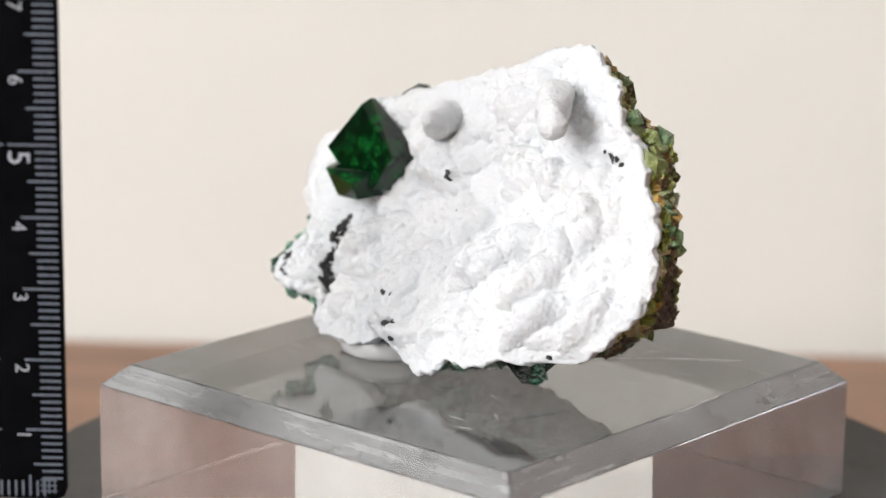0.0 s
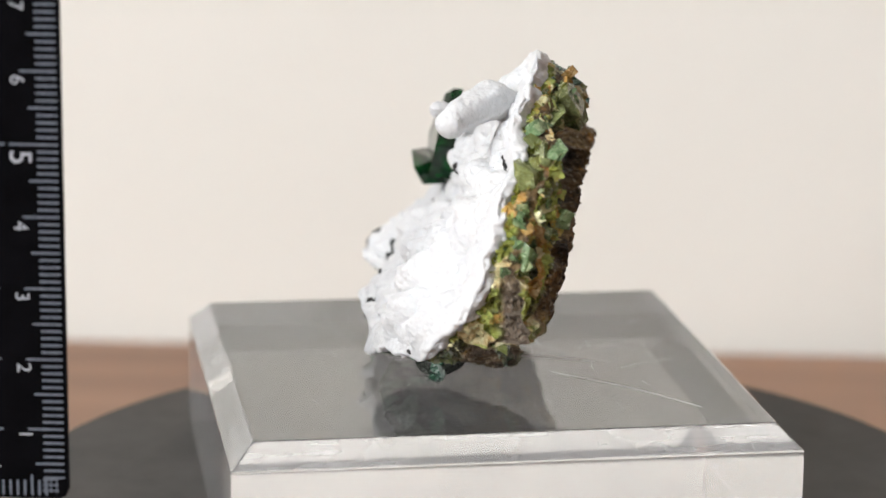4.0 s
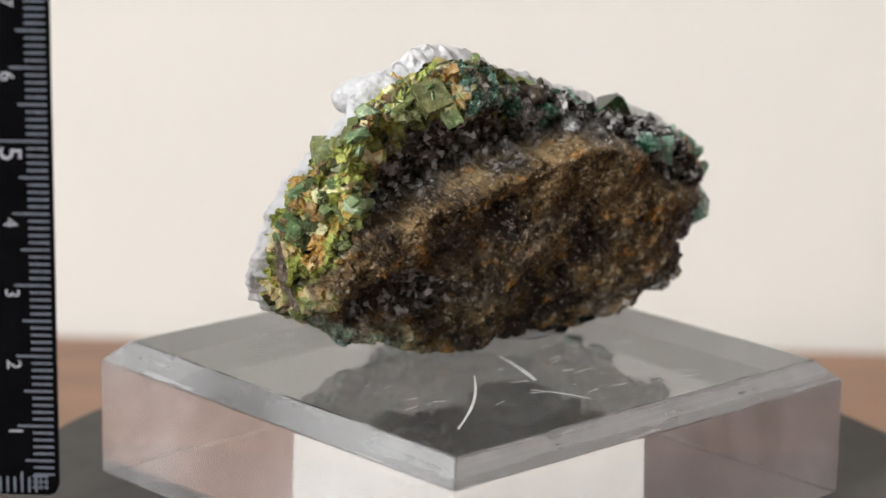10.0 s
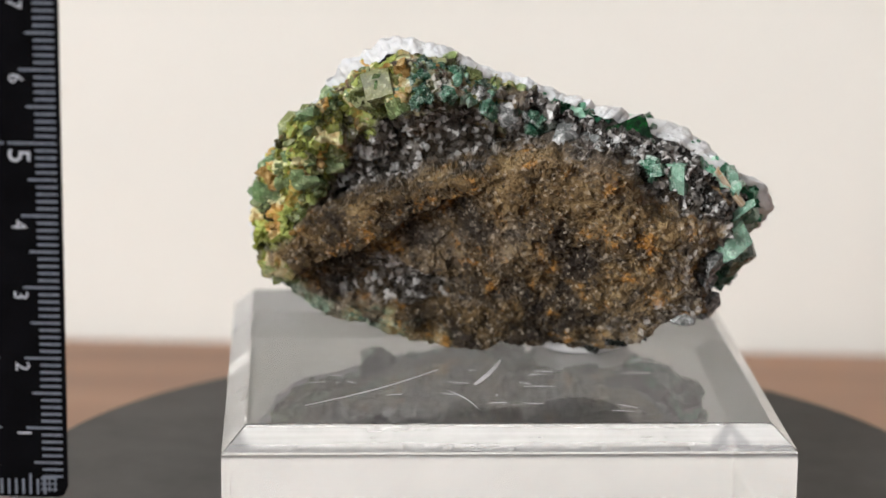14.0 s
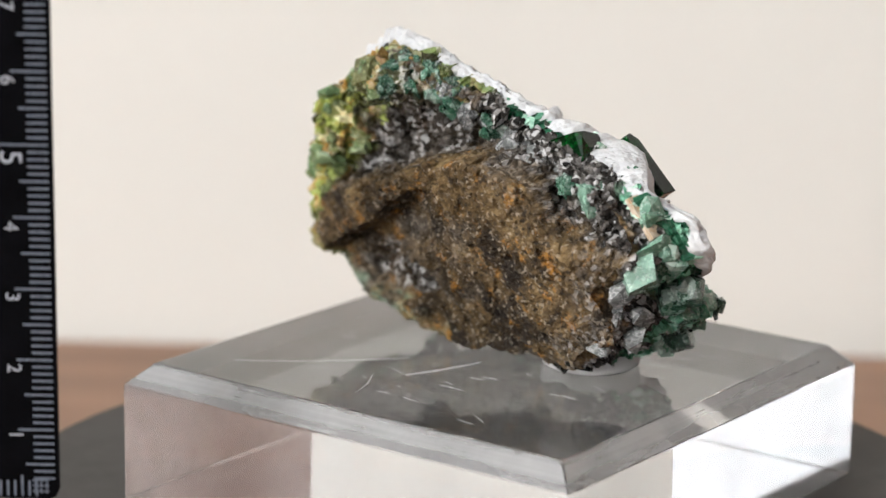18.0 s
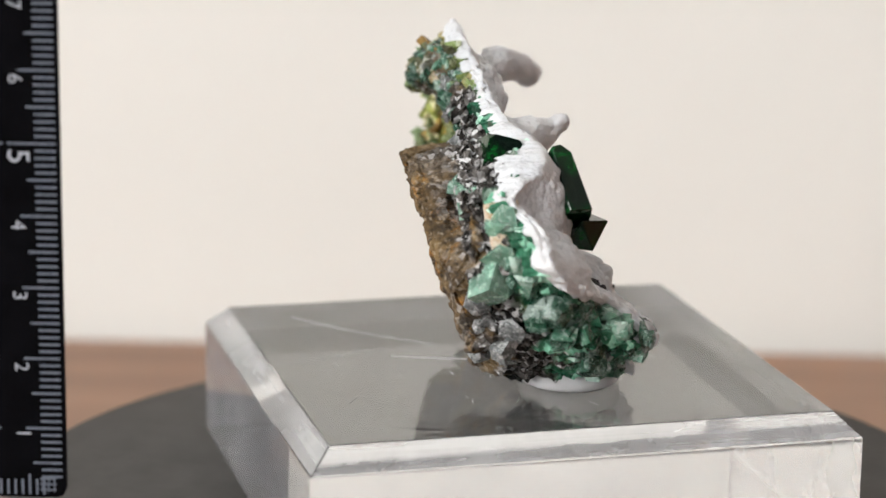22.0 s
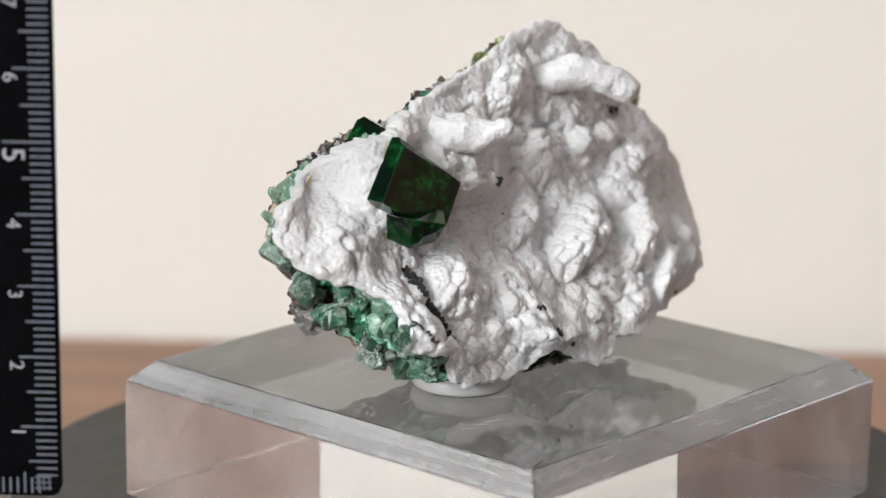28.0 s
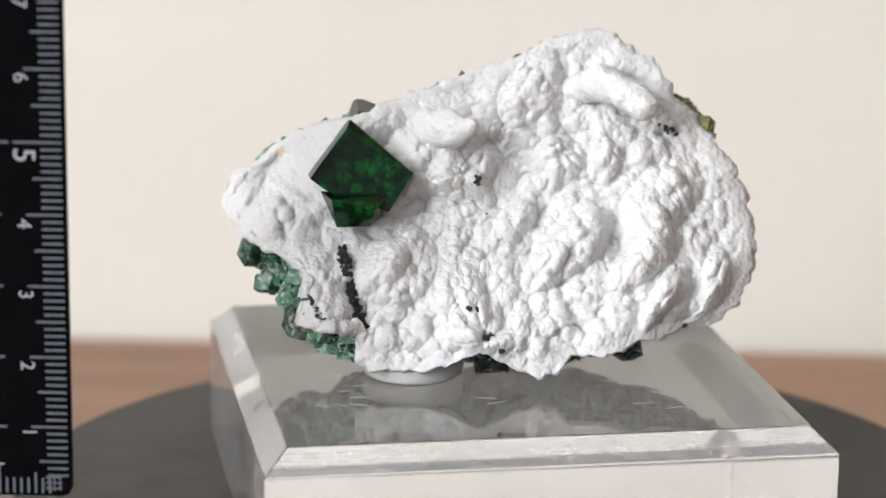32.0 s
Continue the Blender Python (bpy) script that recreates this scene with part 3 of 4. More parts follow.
RIDGE_S = (-4.2, -3.2, -2.3, -2.1, -0.95, -0.14, 1.0, 1.65, 2.31, 2.8, 3.2, 3.9)
RIDGE_Z = (2.0, 2.2, 2.6, 2.95, 3.4, 3.1, 2.75, 2.54, 2.32, 1.98, 1.5, 1.2)
RIDGE_Y = (0.25, 0.8, 1.1, 1.2, 1.42, 1.35, 1.2, 1.1, 1.0, 0.9, 0.6, 0.2)


def back(s, z):
    """The brown underside: a flat face under a curved ledge, and a dark hollow above it."""
    s, z = np.asarray(s, float), np.asarray(z, float)
    zr, yr = np.interp(s, RIDGE_S, RIDGE_Z), np.interp(s, RIDGE_S, RIDGE_Y)
    zr = zr + 0.08 * fbm(s, z, 0 * s, 2.0, 3, seed=31)
    d = zr - z
    dn = np.clip(d, 0, 9)
    under = yr - np.interp(s, (-2.2, -1.0, 0.0, 1.0, 1.7), (0.10, 0.30, 0.43, 0.35, 0.10)) * dn - np.interp(s, (-2.2, -1.0, 0.0, 1.0, 1.7), (0.13, 0.06, 0.0, 0.04, 0.13)) * dn ** 2
    under = under - 0.30 * ease(bell(s, z, 1.5, 1.05, 1.1, 0.5) + 0.12 * fbm(s, z, 0 * s, 2.5, 3, seed=36), 0.4, 0.62)
    d2 = np.interp(s, (0.3, 1.2, 2.0, 3.0), (2.75, 2.35, 1.75, 1.2)) + 0.1 * fbm(s, z, 0 * s, 2.5, 3, seed=37) - z
    under = under - 0.45 * ease(d2, 0, 0.07) * (1 - ease(d2, 0.35, 1.3)) * ease(s, 0.0, 0.9)
    step = np.clip(-d / 0.3, 0, 1)
    step = step * step * (3 - 2 * step)
    above = 0.42 - 0.22 * bell(s, z, 0.9, 3.5, 1.4, 0.5) + 0.14 * (z - 3.5) + 0.1 * np.clip(-s, 0, 3) + 0.3 * bell(s, z, 1.0, 4.6, 1.2, 0.5)
    above = above + 0.6 * bell(s, z, 1.1, 4.1, 0.75, 0.32) + 0.5 * ease(s, 2.1, 2.8)       # the rim stands back over the hollow
    y = np.where(d > 0, under, under * (1 - step) + np.minimum(above, under) * step)
    return y + 0.05 * fbm(s, z, 0 * s, 2.2, 5, 0.5, seed=40) + 0.03 * np.abs(fbm(s, z, 0 * s, 6.0, 4, 0.55, seed=44)) - 0.04 * ease(fbm(s, z, 0 * s, 4.0, 4, 0.6, seed=48), 0.25, 0.7)


CS, CZ = -0.2, 2.4


def plan(rho, phi, u=0.0):
    """Where a point of the slab lies: rho out from the middle, u from the crust's edge to the back's."""
    r = ring_value(RIM_FRONT, phi) * (1 - u) + ring_value(RIM_BACK, phi) * u
    r = r * (1 + 0.02 * fbm(np.cos(phi) * 3, np.sin(phi) * 3, 0 * phi, 2.5, 4, seed=60))
    return CS + rho * r * np.cos(phi), CZ + rho * r * np.sin(phi)


def minerals(phi, u, s, y, z):
    """Shares of yellow-green, green and grey crystal on the edge band."""
    deg = (np.degrees(phi) + 6 * fbm(s, y, z, 1.5, 3, seed=200)) % 360 + 0 * u
    u = u + 0.16 * fbm(s, y, z, 2.0, 3, seed=210)
    right = np.maximum(1 - ease(deg, 46, 58), ease(deg, 332, 346))
    top = ease(deg, 46, 58) * (1 - ease(deg, 98, 108))
    upper = ease(deg, 98, 108) * (1 - ease(deg, 162, 172))
    left = ease(deg, 162, 172) * (1 - ease(deg, 230, 242))
    under = ease(deg, 230, 242) * (1 - ease(deg, 332, 346))
    olive = right * (1 - ease(u, 0.55, 0.75)) + 0.5 * top * (1 - ease(u, 0.5, 0.8))
    green = upper * (1 - ease(u, 0.2, 0.4)) + left * (1 - ease(u, 0.42, 0.52)) + 0.6 * top * (1 - ease(u, 0.4, 0.6)) + 0.35 * under * (1 - ease(u, 0.3, 0.5))
    grey = upper * ease(u, 0.2, 0.4) + left * ease(u, 0.42, 0.52) * (1 - ease(u, 0.82, 0.92)) + 0.5 * top * ease(u, 0.3, 0.6) + 0.5 * under * (1 - ease(u, 0.5, 0.7))
    return np.stack([olive, green, grey, 1 + 0 * olive], -1)


def specimen():
    t = new("mineral_specimen")
    tagged(t, "mineral specimen: white knobbly crust, green crystals, rusty-brown rock", "mineral")
    segs = 800
    phi = np.linspace(0, 2 * np.pi, segs, endpoint=False)[None, :]
    one = np.ones_like(phi)
    # white crust with a lip that turns back over the edge
    deg = np.degrees(phi)
    trim = 0.07 * np.exp(-((deg - 50) / 16) ** 2) - 0.16 * np.exp(-((deg - 198) / 8) ** 2) - 0.17 * np.exp(-((deg - 219) / 8) ** 2) - 0.10 * np.exp(-((deg - 270) / 11) ** 2) - 0.07 * np.exp(-((deg - 306) / 7) ** 2)
    trim = trim + 0.045 * np.exp(-((deg - 136) / 26) ** 2) + 0.035 * np.exp(-((deg - 90) / 14) ** 2)
    trim = trim + 0.012 * fbm(np.cos(phi) * 4, np.sin(phi) * 4, 0 * phi, 5.0, 4, seed=75)
    rho = np.linspace(0.002, 1, 230)[:, None] ** 0.8
    s, z = plan(rho * (1 + trim * rho ** 5), phi * np.ones_like(rho))
    skin = front(s, z, 1 - 0.8 * ease(rho, 0.86, 1.0))
    hem = skin[-1:, :, 1]
    even = hem
    for _ in range(60):
        even = 0.5 * even + 0.25 * (np.roll(even, 1, 1) + np.roll(even, -1, 1))
    ragged = 0.3 * fbm(np.cos(phi) * 4, np.sin(phi) * 4, 0 * phi, 3.0, 4, seed=70)
    far = back(*plan(0.97 * one, phi, 1.0)) - hem
    lips = []
    for deep in np.linspace(0.03, 0.3, 10):
        out = 0.018 - 0.9 * max(0.0, deep - 0.1) ** 1.6 + 0.012 * fbm(np.cos(phi) * 4, np.sin(phi) * 4, 0 * phi + 6 * deep, 4.0, 3, seed=77)
        s1, z1 = plan((1 + trim) * (1 + out), phi)
        lips.append(np.stack([s1, hem + (even - hem) * deep / 0.3 + 0.03 * fbm(s1, z1, 0 * s1 + 8 * deep, 5.0, 3, seed=79) + np.minimum(deep * (1 + ragged) * (1 + 1.3 * np.exp(-((deg - 150) / 16) ** 2)), 0.6 * far * deep / 0.3), z1 + skin[-1:, :, 2] - z[-1:]], -1))
    v, q = lattice(np.concatenate([skin] + lips), flip=True)
    linked("white_crust", mesh_of("white_crust", v, q), CRUST, t, "chalk-white botryoidal crust")
    # thick rolled lip of the crust round the pointed end
    edge = skin[-1, (deg[0] > 166) & (deg[0] < 226)][::3] + (0.05, 0.05, 0.0)
    finger(t, edge, (0.02, 0.07, 0.09, 0.06, 0.10, 0.07, 0.10, 0.05), 92, "crust_lip", "rolled white lip of the crust", 150, 0.7)
    # rock: hidden front, edge band, back
    rows, tint, glassy = [], [], []
    none = np.zeros((1, segs, 4))
    for a in np.linspace(0.02, 0.975, 24):
        s, z = plan(a * one, phi)
        rows.append(np.stack([s, np.maximum(np.minimum(front_base(s, z) + 0.45 + 0.45 * (1 - a ** 4), back(s, z) - 0.25), front_base(s, z) + 0.4), z], -1))
        tint.append(minerals(phi, 0.1, s, 0 * s, z) * ease(a, 0.55, 0.7))
        glassy.append(ease(a, 0.55, 0.7) * one)
    s1, z1 = plan(0.98 * one, phi)
    s2, z2 = plan(0.97 * one, phi, 1.0)
    f = np.maximum(front_base(s1, z1) + 0.16, hem + 0.08)
    b = np.maximum(back(s2, z2), f + 0.35)
    for u in np.linspace(0, 1, 44)[1:-1]:
        s, z = plan((0.98 - 0.01 * u + 0.01 * math.sin(math.pi * u)) * one, phi, u)
        yy = f + (b - f) * u
        share = minerals(phi, u, s, yy, z)
        k = np.clip(share[..., 0] + share[..., 1] + share[..., 2], 0, 1)
        n = 0.05 * fbm(s, yy, z, 2.2, 5, 0.6, seed=80)
        rows.append(np.stack([s + n * np.cos(phi), yy + 0.4 * n, z + n * np.sin(phi)], -1))
        glassy.append(k)
        tint.append(share)
    for a in (np.linspace(0.002, 0.97, 150) ** 0.8)[::-1]:
        s, z = plan(a * one, phi, 1.0)
        yy = np.maximum(back(s, z), front_base(s, z) + 0.5)
        hollow = ease(z - np.interp(s, RIDGE_S, RIDGE_Z) + 0.1 * fbm(s, z, yy, 3.0, 3, seed=230), 0.05, 0.3)
        wander = a + 0.05 * fbm(s, z, yy, 3.0, 3, seed=235)
        edge = minerals(phi, 0.7, s, yy, z) * ease(wander, 0.74, 0.9)[..., None]
        sunny = minerals(phi, 0.2, s, yy, z) * (ease(s, 0.4, 1.6) * np.maximum(ease(wander, 0.66, 0.8) * hollow, ease(wander, 0.86, 0.93)))[..., None]
        # extra dark grey in the pit: the ledge's shade put into the colour
        pit_shade = bell(s, z, 1.5, 1.15, 1.1, 0.45)
        grey = np.clip(np.maximum(np.maximum(edge[..., 2] * np.maximum(hollow, 0.3), 0.85 * hollow), ease(pit_shade + 0.3 * fbm(s, z, yy, 3.0, 3, seed=240), 0.45, 0.75) * 0.75), 0, 1)
        share = np.stack([np.maximum(edge[..., 0] * hollow, sunny[..., 0]), np.maximum(edge[..., 1] * hollow, sunny[..., 1] * 0.8), grey, one], -1)
        k = np.maximum(np.maximum(hollow, 0.6 * grey), sunny[..., 0])
        rows.append(np.stack([s, yy, z], -1))
        glassy.append(k)
        tint.append(share)
    body, k = np.concatenate(rows), np.concatenate(glassy)
    along = np.roll(body, -1, 1) - np.roll(body, 1, 1)
    normal = np.cross(np.gradient(body, axis=0), along)
    for _ in range(3):
        normal = normal + np.roll(normal, 1, 1) + np.roll(normal, -1, 1)
        normal[1:-1] = normal[1:-1] + 0.5 * (normal[:-2] + normal[2:])
        normal /= np.linalg.norm(normal, axis=-1, keepdims=True) + 1e-9
    normal *= np.sign(np.sum(normal[-2] * (0, 1, 0)))
    x, y, z = body[..., 0], body[..., 1], body[..., 2]
    broken = 0.10 * facets(x, y, z, 0.24, 340) + 0.06 * facets(x, y, z, 0.10, 360)
    earthy = 0.05 * facets(x, 0.5 * y, 1.7 * z - 0.6 * x, 0.8, 430) + 0.035 * facets(x, 0.5 * y, 1.5 * z - 0.5 * x, 0.36, 440) + 0.02 * facets(x, y, z, 0.3, 380) + 0.020 * facets(x, y, z, 0.13, 390) + 0.010 * facets(x, y, z, 0.055, 395)
    body = body + normal * (k * broken + (1 - k) * earthy)[..., None]
    body[..., 2] = np.maximum(body[..., 2], 0.03)
    v, q = lattice(body, flip=True)
    mesh = mesh_of("matrix", v, q, smooth=False)
    colour = mesh.color_attributes.new("mineral", "FLOAT_COLOR", "POINT")
    colour.data.foreach_set("color", np.clip(np.concatenate(tint), 0, 1).reshape(-1).astype(np.float32))
    linked("matrix", mesh, MATRIX, t, "rough rusty-brown rock with crystalline edges")
    fingers(t)
    emerald(t)
    grains(t)
    rim_crystals(t)
    return t


def finger(t, line, radii, seed, name="stalactite", label="smooth white finger-shaped outgrowth", n=36, rough=0.14):
    """A drip-shaped knob along a line of points."""
    segs = 40
    line = np.array(line)
    u = np.linspace(0, 1, n)
    knots = np.linspace(0, 1, len(line))
    mid = np.stack([np.interp(u, knots, line[:, i]) for i in range(3)], -1)
    for _ in range(6):
        mid[1:-1] = 0.25 * mid[:-2] + 0.5 * mid[1:-1] + 0.25 * mid[2:]
    rad = np.interp(u, np.linspace(0, 1, len(radii)), radii) * np.sqrt(np.clip(1 - np.clip((u - 0.86) / 0.14, 0, 1) ** 2, 0, 1))
    tan = np.gradient(mid, axis=0)
    tan /= np.linalg.norm(tan, axis=1)[:, None]
    e1 = np.cross(tan, (0.1, 0.2, 1.0))
    e1 /= np.linalg.norm(e1, axis=1)[:, None]
    e2 = np.cross(tan, e1)
    a = np.linspace(0, 2 * np.pi, segs, endpoint=False)
    ring = e1[:, None] * np.cos(a)[None, :, None] + e2[:, None] * np.sin(a)[None, :, None]
    p = mid[:, None] + ring * rad[:, None, None]
    p = p + ring * (rough * rad[:, None] * fbm(p[..., 0], p[..., 1], p[..., 2], 5.0, 3, seed=seed))[..., None]
    v, q = lattice(p)
    linked(name, mesh_of(name, v, q), CRUST, t, label)


def fingers(t):
    finger(t, [(0.9, 0.42, 3.95), (1.42, -0.06, 4.24), (1.85, -0.45, 4.12), (2.2, -0.78, 3.9)], (0.16, 0.27, 0.24, 0.21), 90, rough=0.16)
    finger(t, [(-1.2, 0.2, 3.4), (-0.9, -0.3, 3.55), (-0.6, -0.72, 3.6), (-0.38, -1.02, 3.76)], (0.40, 0.31, 0.18, 0.11), 91, rough=0.2)


def crystal_mesh(name, seed, cut=0.3, lumps_on=True, cubic=1.0):
    """A blunt cube-like crystal with smaller broken ones grown into it, about one unit across."""
    rng = random.Random(seed)
    whole = bmesh.new()
    for c in range(rng.choice((2, 3, 4)) if lumps_on else 1):
        bm = bmesh.new()
        if rng.random() > cubic:
            for _ in range(rng.randint(9, 13)):
                v = Vector((rng.gauss(0, 1), rng.gauss(0, 1), rng.gauss(0, 1))).normalized()
                bm.verts.new(v * 0.62 / max(1.0, max(abs(q) for q in v) * 1.2))
        else:
            for x in (-0.5, 0.5):
                for y in (-0.5, 0.5):
                    for z in (-0.5, 0.5):
                        if rng.random() < 0.4:
                            d = rng.uniform(0.1, cut + 0.15)
                            for e in ((d, 0, 0), (0, d, 0), (0, 0, d)):
                                bm.verts.new((x - math.copysign(e[0], x), y - math.copysign(e[1], y), z - math.copysign(e[2], z)))
                        else:
                            bm.verts.new((x + rng.uniform(-0.14, 0.08), y + rng.uniform(-0.14, 0.08), z + rng.uniform(-0.14, 0.08)))
        hull = bmesh.ops.convex_hull(bm, input=bm.verts[:])
        bmesh.ops.delete(bm, geom=[g for g in hull["geom_interior"] if isinstance(g, bmesh.types.BMVert)], context="VERTS")
        if c:
            side = Vector((rng.gauss(0, 1), rng.gauss(0, 1), rng.gauss(0, 1))).normalized() * rng.uniform(0.3, 0.5)
            turn = Euler((rng.uniform(-0.6, 0.6), rng.uniform(-0.6, 0.6), rng.uniform(-0.6, 0.6))).to_quaternion()
            bm.transform(Matrix.LocRotScale(side, turn, Vector((1, 1, 1)) * rng.uniform(0.35, 0.65)))
        piece = bpy.data.meshes.new("piece")
        bm.to_mesh(piece)
        bm.free()
        whole.from_mesh(piece)
        bpy.data.meshes.remove(piece)
    mesh = bpy.data.meshes.new(name)
    whole.to_mesh(mesh)
    whole.free()
    return mesh


def placed(name, mesh, parent, at, size, turn, label=""):
    ob = linked(name, mesh, None, parent, label)
    ob.matrix_basis = Matrix.LocRotScale(Vector(at) * CM, turn, Vector(size) * CM)
    return ob


def emerald(t):
    # the large crystal: one broad face towards the front, and a smaller one grown out under it
    big = [Vector(c) for c in ((-2.30, -0.93, 3.68), (-2.76, -1.13, 2.92), (-2.5, -1.14, 2.74), (-1.62, -1.10, 2.44), (-1.27, -0.97, 3.0))]
    big = big + [c + Vector(d) for c, d in zip(big, ((0.06, 0.34, 0.03), (-0.06, 0.32, 0.0), (0.0, 0.5, -0.1), (0.0, 0.6, -0.1), (0.0, 0.6, -0.1)))]
    big[0] += Vector((0.06, 0.06, -0.05))       # blunted tip
    big.append(Vector((-2.20, -0.72, 3.73)))
    low = [Vector(c) for c in ((-2.42, -1.40, 2.68), (-1.80, -1.33, 2.52), (-2.36, -1.2, 2.22), (-1.88, -1.18, 2.24), (-2.62, -1.0, 2.72), (-1.62, -1.0, 2.70), (-2.46, -0.8, 2.3), (-1.72, -0.8, 2.3))]
    for corners in (big, low):
        mid = sum(corners, Vector()) / len(corners)
        bm = bmesh.new()
        for c in corners:
            bm.verts.new(c - mid)
        bmesh.ops.convex_hull(bm, input=bm.verts[:])
        bmesh.ops.dissolve_limit(bm, angle_limit=0.12, verts=bm.verts[:], edges=bm.edges[:])
        bmesh.ops.bevel(bm, geom=bm.edges[:], offset=0.012, segments=1, affect="EDGES")
        mesh = bpy.data.meshes.new("dark_green_crystal")
        bm.to_mesh(mesh)
        bm.free()
        mesh.materials.append(EMERALD)
        placed("large_crystal", mesh, t, mid, (1, 1, 1), Euler((0, 0, 0)).to_quaternion(), "glassy dark emerald-green cube crystal")
    small = crystal_mesh("small_green_cube", 4, 0.1, False)
    small.materials.append(EMERALD)
    placed("large_crystal", small, t, (-1.98, 0.16, 3.48), (0.62, 0.5, 0.5), Euler((0.3, 0.4, 0.3)).to_quaternion(), "dark green crystal at the upper edge")


def grains(t):
    meshes = [crystal_mesh("black_grain", 40 + k, 0.4, True, 0.1) for k in range(4)]
    for m in meshes:
        m.materials.append(BLACK)
    rng = random.Random(9)
    spots = [(-0.36, 2.87, 0.13), (-0.33, 2.80, 0.10), (-0.15, 0.86, 0.15), (-0.08, 0.92, 0.1), (-0.42, 1.12, 0.09), (-0.30, 1.13, 0.11), (2.7, 0.85, 0.1), (2.42, 3.50, 0.11), (2.52, 3.48, 0.12), (2.34, 3.52, 0.09), (2.46, 3.44, 0.09), (2.58, 3.42, 0.08), (0.05, 0.66, 0.1)]
    for k in range(110):
        u = rng.random()
        spots.append((-2.3 + 0.35 * u + rng.uniform(-0.05, 0.05), 1.95 - 1.1 * u, rng.uniform(0.06, 0.13)))
    for k in range(26):
        u = rng.random()
        spots.append((-2.75 + 0.4 * u + rng.uniform(-0.05, 0.05), 1.45 - 0.6 * u, rng.uniform(0.04, 0.08)))
    for s, z, d in spots:
        x, y, zz = front(np.array([s]), np.array([z]))[0]
        placed("black_grain", rng.choice(meshes), t, (x, y + 0.01, zz), (d, d * 0.8, d), Euler((rng.uniform(0, 6), rng.uniform(0, 6), 0)).to_quaternion())


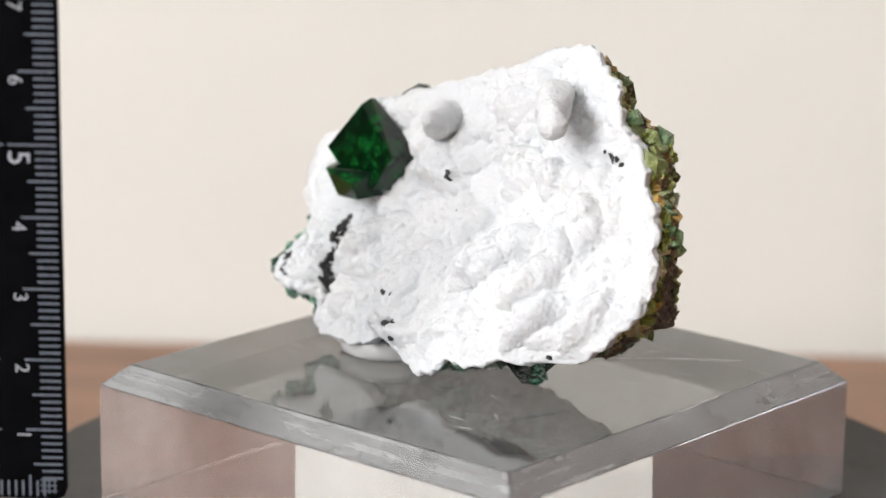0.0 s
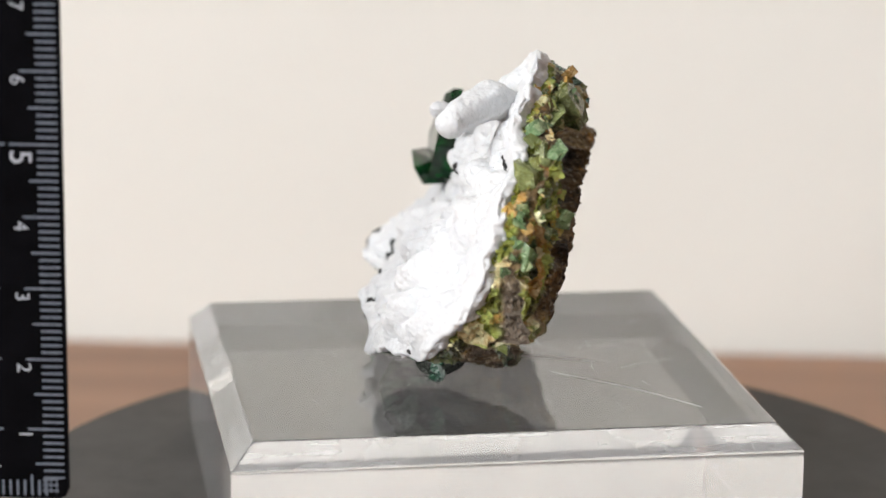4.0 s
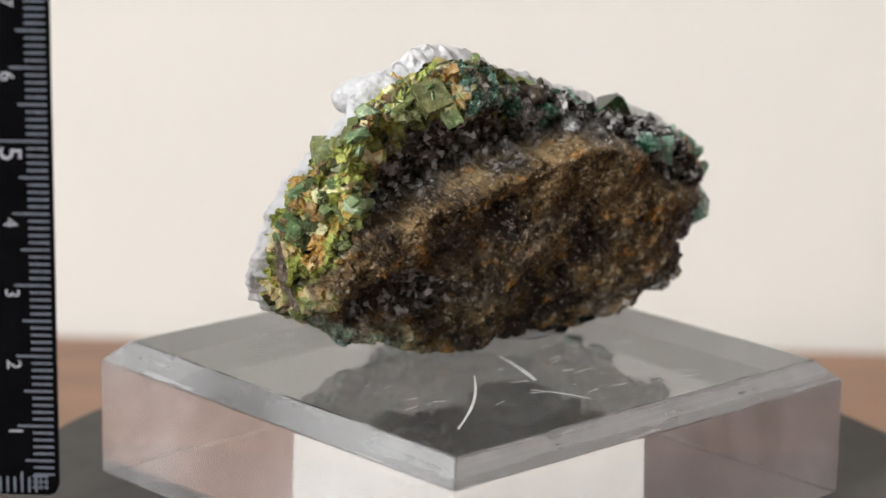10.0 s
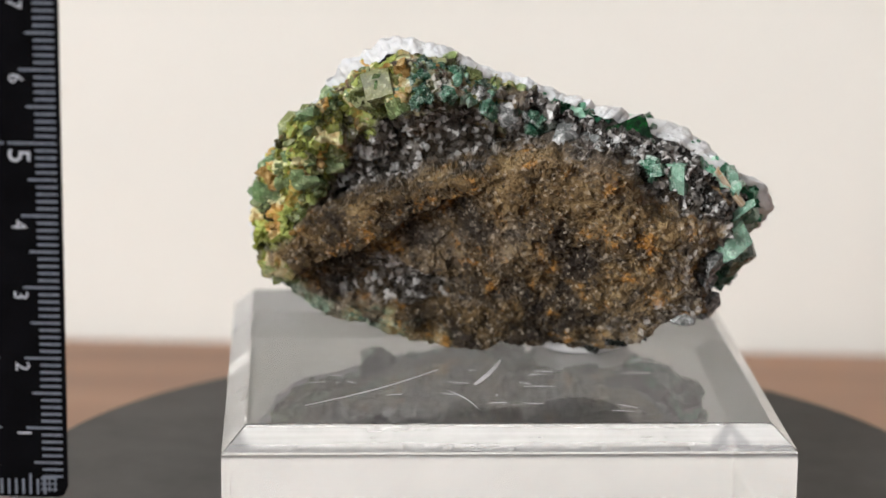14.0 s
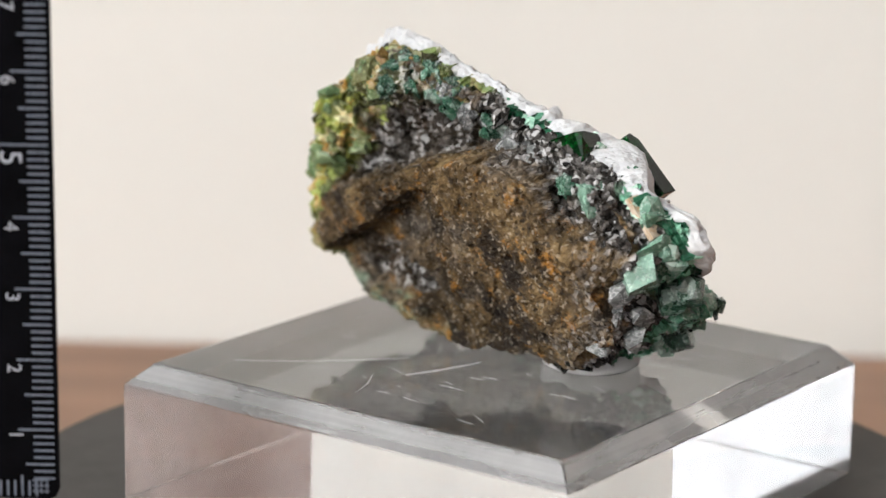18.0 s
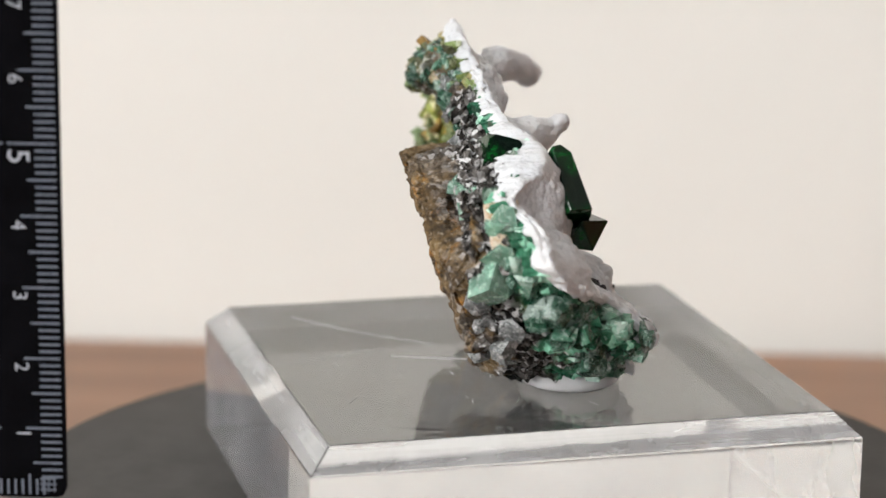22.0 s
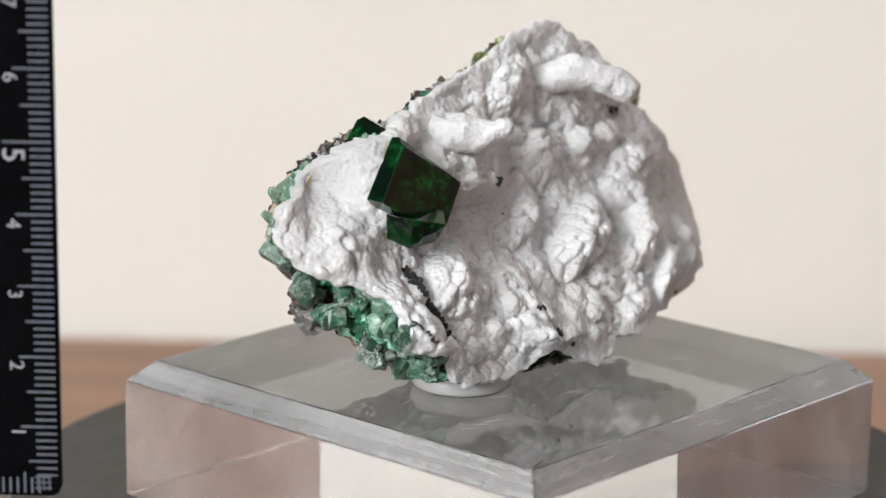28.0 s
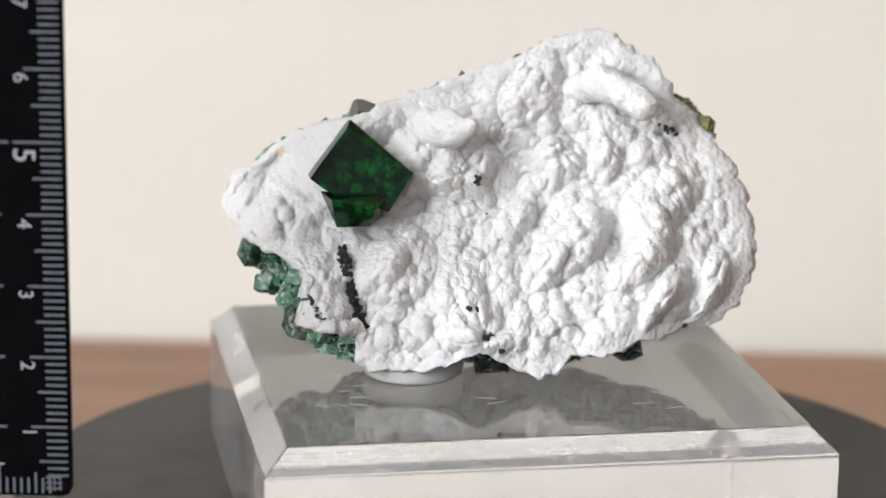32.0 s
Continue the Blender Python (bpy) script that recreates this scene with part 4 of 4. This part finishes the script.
def rim_crystals(t):
    """Crystals that crowd the edge band, by kind along the edge and across it."""
    kinds = {}
    for name, mat, cubic in (("green_crystal", GREEN, 0.3), ("olive_crystal", OLIVE, 0.2), ("grey_crystal", QUARTZ, 0.0), ("dark_crystal", DARK, 0.3), ("orange_crystal", ORANGE, 0.3), ("mint_crystal", MINT, 0.25), ("lime_crystal", LIME, 0.25)):
        kinds[name] = [crystal_mesh(name, 100 + k + 20 * len(kinds), cubic=cubic) for k in range(7)]
        for m in kinds[name]:
            m.materials.append(mat)
    rng = random.Random(21)

    def spin():
        return Euler((rng.uniform(0, 6.3), rng.uniform(0, 6.3), rng.uniform(0, 6.3))).to_quaternion()

    # the large ones, each where it sits
    for kind, at, size in (
            ("orange_crystal", (1.3, 0.92, 4.46), (0.36, 0.2, 0.22)), ("green_crystal", (0.85, 0.84, 4.34), (0.42, 0.34, 0.36)),
            ("green_crystal", (0.42, 0.72, 4.14), (0.38, 0.34, 0.36)), ("mint_crystal", (-2.75, 0.2, 2.95), (0.5, 0.45, 0.45)), ("grey_crystal", (-3.22, 0.08, 1.0), (0.4, 0.4, 0.4)), ("grey_crystal", (-3.2, 0.0, 1.3), (0.36, 0.4, 0.36)),
            ("mint_crystal", (-3.62, -0.06, 2.5), (0.52, 0.6, 0.6)), ("mint_crystal", (-3.58, -0.2, 2.16), (0.5, 0.6, 0.54)), ("mint_crystal", (-3.46, 0.14, 2.85), (0.46, 0.52, 0.46)), ("mint_crystal", (-3.62, 0.2, 2.42), (0.5, 0.5, 0.6)), ("mint_crystal", (-3.45, 0.32, 2.05), (0.45, 0.45, 0.5)),
            ("mint_crystal", (-2.7, 0.5, 3.06), (0.4, 0.36, 0.36)), ("green_crystal", (-2.35, 0.66, 3.16), (0.36, 0.36, 0.34)), ("green_crystal", (-1.75, 0.45, 3.4), (0.4, 0.4, 0.38)), ("grey_crystal", (-1.5, 0.6, 3.44), (0.4, 0.44, 0.38)),
            ("grey_crystal", (-1.05, 0.62, 3.6), (0.42, 0.4, 0.38)), ("green_crystal", (-0.6, 0.6, 3.74), (0.34, 0.36, 0.34)), ("grey_crystal", (-0.25, 0.68, 3.84), (0.36, 0.38, 0.34)), ("green_crystal", (0.06, 0.7, 3.98), (0.34, 0.34, 0.32)), ("green_crystal", (0.6, 0.9, 4.2), (0.34, 0.34, 0.34)), ("green_crystal", (1.0, 1.02, 4.32), (0.36, 0.34, 0.36)), ("grey_crystal", (-3.25, 0.45, 1.75), (0.42, 0.4, 0.42)), ("grey_crystal", (-3.0, 0.5, 2.3), (0.4, 0.36, 0.4)), ("grey_crystal", (-2.5, 0.45, 3.2), (0.36, 0.36, 0.36)), ("mint_crystal", (-2.2, 0.32, 3.3), (0.36, 0.36, 0.36)),
            ("green_crystal", (-3.58, -0.5, 1.7), (0.45, 0.55, 0.5)), ("green_crystal", (-3.32, -0.82, 1.28), (0.45, 0.6, 0.5)),
            ("green_crystal", (-2.88, -1.15, 0.82), (0.55, 0.55, 0.45)), ("green_crystal", (-2.48, -1.3, 0.6), (0.5, 0.5, 0.42)), ("grey_crystal", (-3.1, 0.35, 1.35), (0.36, 0.36, 0.3)),
            ("grey_crystal", (-2.85, 0.42, 0.9), (0.36, 0.32, 0.3)), ("grey_crystal", (-1.3, 0.35, 3.5), (0.5, 0.4, 0.5)),
            ("green_crystal", (-0.75, 0.42, 3.7), (0.4, 0.4, 0.36)), ("dark_crystal", (-1.8, -0.2, 0.42), (0.5, 0.5, 0.4)),
            ("dark_crystal", (-0.1, -1.3, 0.40), (0.7, 0.5, 0.5)), ("dark_crystal", (0.35, -1.2, 0.36), (0.4, 0.4, 0.36)), ("dark_crystal", (1.8, -0.8, 0.48), (0.55, 0.45, 0.5)), ("green_crystal", (1.95, -0.74, 0.36), (0.36, 0.36, 0.3)),
            ("lime_crystal", (2.93, 0.4, 3.5), (0.52, 0.44, 0.54)), ("lime_crystal", (2.66, 0.48, 3.68), (0.48, 0.5, 0.52)), ("lime_crystal", (2.92, 0.64, 3.36), (0.42, 0.42, 0.4)),
            ("lime_crystal", (2.36, 0.58, 4.0), (0.36, 0.36, 0.36)), ("lime_crystal", (3.46, 0.36, 2.44), (0.44, 0.42, 0.44)), ("orange_crystal", (3.2, 0.62, 2.7), (0.3, 0.3, 0.3)),
            ("olive_crystal", (3.4, 0.28, 1.8), (0.34, 0.36, 0.32)), ("olive_crystal", (3.2, 0.1, 1.1), (0.34, 0.36, 0.3))):
        placed(kind, rng.choice(kinds[kind]), t, at, size, spin())
    # the stained plate that closes the crust's pointed end
    down = Vector((-0.60, -0.15, -0.78)).normalized()
    across = Vector((0.05, -1.0, 0.0)).normalized()
    across = (across - across.dot(down) * down).normalized()
    turn = Matrix((across, down, across.cross(down))).transposed().to_quaternion()
    slab = bmesh.new()
    bmesh.ops.create_cube(slab, size=1.0)
    bmesh.ops.subdivide_edges(slab, edges=slab.edges[:], cuts=5, use_grid_fill=True)
    for v in slab.verts:
        w = noise.noise_vector(v.co * 3.1)
        v.co += Vector((0.07 * w.x, 0.05 * w.y, 0.25 * w.z))
    mesh = bpy.data.meshes.new("stained_plate")
    slab.to_mesh(mesh)
    slab.free()
    mesh.materials.append(PLATE)
    placed("stained_plate", mesh, t, Vector((-3.27, 0.2, 3.1)) + down * 0.3, (0.46, 0.66, 0.09), turn, "cream plate stained orange-brown")
    # pockets of glassy crystals under the lip
    for k in range(54):
        phi = np.array([math.radians(rng.uniform(186, 232))])
        s, z = (float(q[0]) for q in plan(np.array([rng.uniform(0.87, 0.985)]), phi, 0.05))
        y = float(front_base(np.array([s]), np.array([z]))[0])
        size = 0.16 + 0.25 * rng.random() ** 1.5
        kind = "green_crystal" if k % 9 else "mint_crystal"
        placed(kind, rng.choice(kinds[kind]), t, (s, y + rng.uniform(0.22, 0.42), z), [size * rng.uniform(0.8, 1.2) for _ in range(3)], spin())
    made = 0
    while made < 560:
        deg = rng.uniform(0, 360)
        u = rng.random()
        phi = np.array([math.radians(deg)])
        s, z = (float(q[0]) for q in plan(np.array([rng.uniform(0.92, 0.965) - (0.08 if 85 < deg < 172 else 0.0)]), phi, u))
        f = float(front_base(np.array([s]), np.array([z]))[0]) + 0.38
        b = max(float(back(np.array([s]), np.array([z]))[0]), f + 0.35)
        at = (s, f + (b - f) * u, z)
        if (deg < 60 or deg > 325) and rng.random() < 0.45:
            # the sunny edge carries crystals round onto the back
            s, z = (float(q[0]) for q in plan(np.array([rng.uniform(0.72, 0.93)]), phi, 1.0))
            at, u = (s, float(back(np.array([s]), np.array([z]))[0]) - 0.03, z), 0.2
            if z < np.interp(s, RIDGE_S, RIDGE_Z) + 0.1:
                continue
        olive, green, grey, _ = minerals(phi, np.array([u]), *(np.array([q]) for q in at))[0]
        size = 0.10 + 0.26 * rng.random() ** 2
        pick = rng.random()
        if pick < olive:
            kind = rng.choice(["olive_crystal", "lime_crystal", "olive_crystal", "lime_crystal", "olive_crystal", "olive_crystal", "olive_crystal", "orange_crystal"])
            size = 0.12 + 0.32 * rng.random() ** 2.5
        elif pick < olive + green:
            kind = "green_crystal"
        elif pick < olive + green + grey:
            kind = "dark_crystal" if 235 < deg < 330 else "grey_crystal"
            size *= 0.55
        else:
            continue
        if kind == "orange_crystal":
            size *= 0.55
        if 50 < deg < 112:
            size *= 0.65
            kind = "green_crystal" if kind == "lime_crystal" or (kind == "olive_crystal" and rng.random() < 0.7) else kind
        at = (s, at[1] + (0.06 if kind == "orange_crystal" else 0.0), max(z, 0.03 + size * 0.7))
        placed(kind, rng.choice(kinds[kind]), t, at, [size * rng.uniform(0.75, 1.25) for _ in range(3)], spin())
        made += 1


room()
table()
TURNTABLE = turntable()
BLOCK = acrylic_block()
PAD = putty_disc()
SPECIMEN = specimen()
scale_rule()


def motions():
    rows = [(t, pose(0, 0, Z0, 0, 0, turn)) for t, turn, pan, tilt in STEPS]
    for thing in (TURNTABLE, BLOCK, PAD, SPECIMEN):
        walk(thing, rows)


motions()
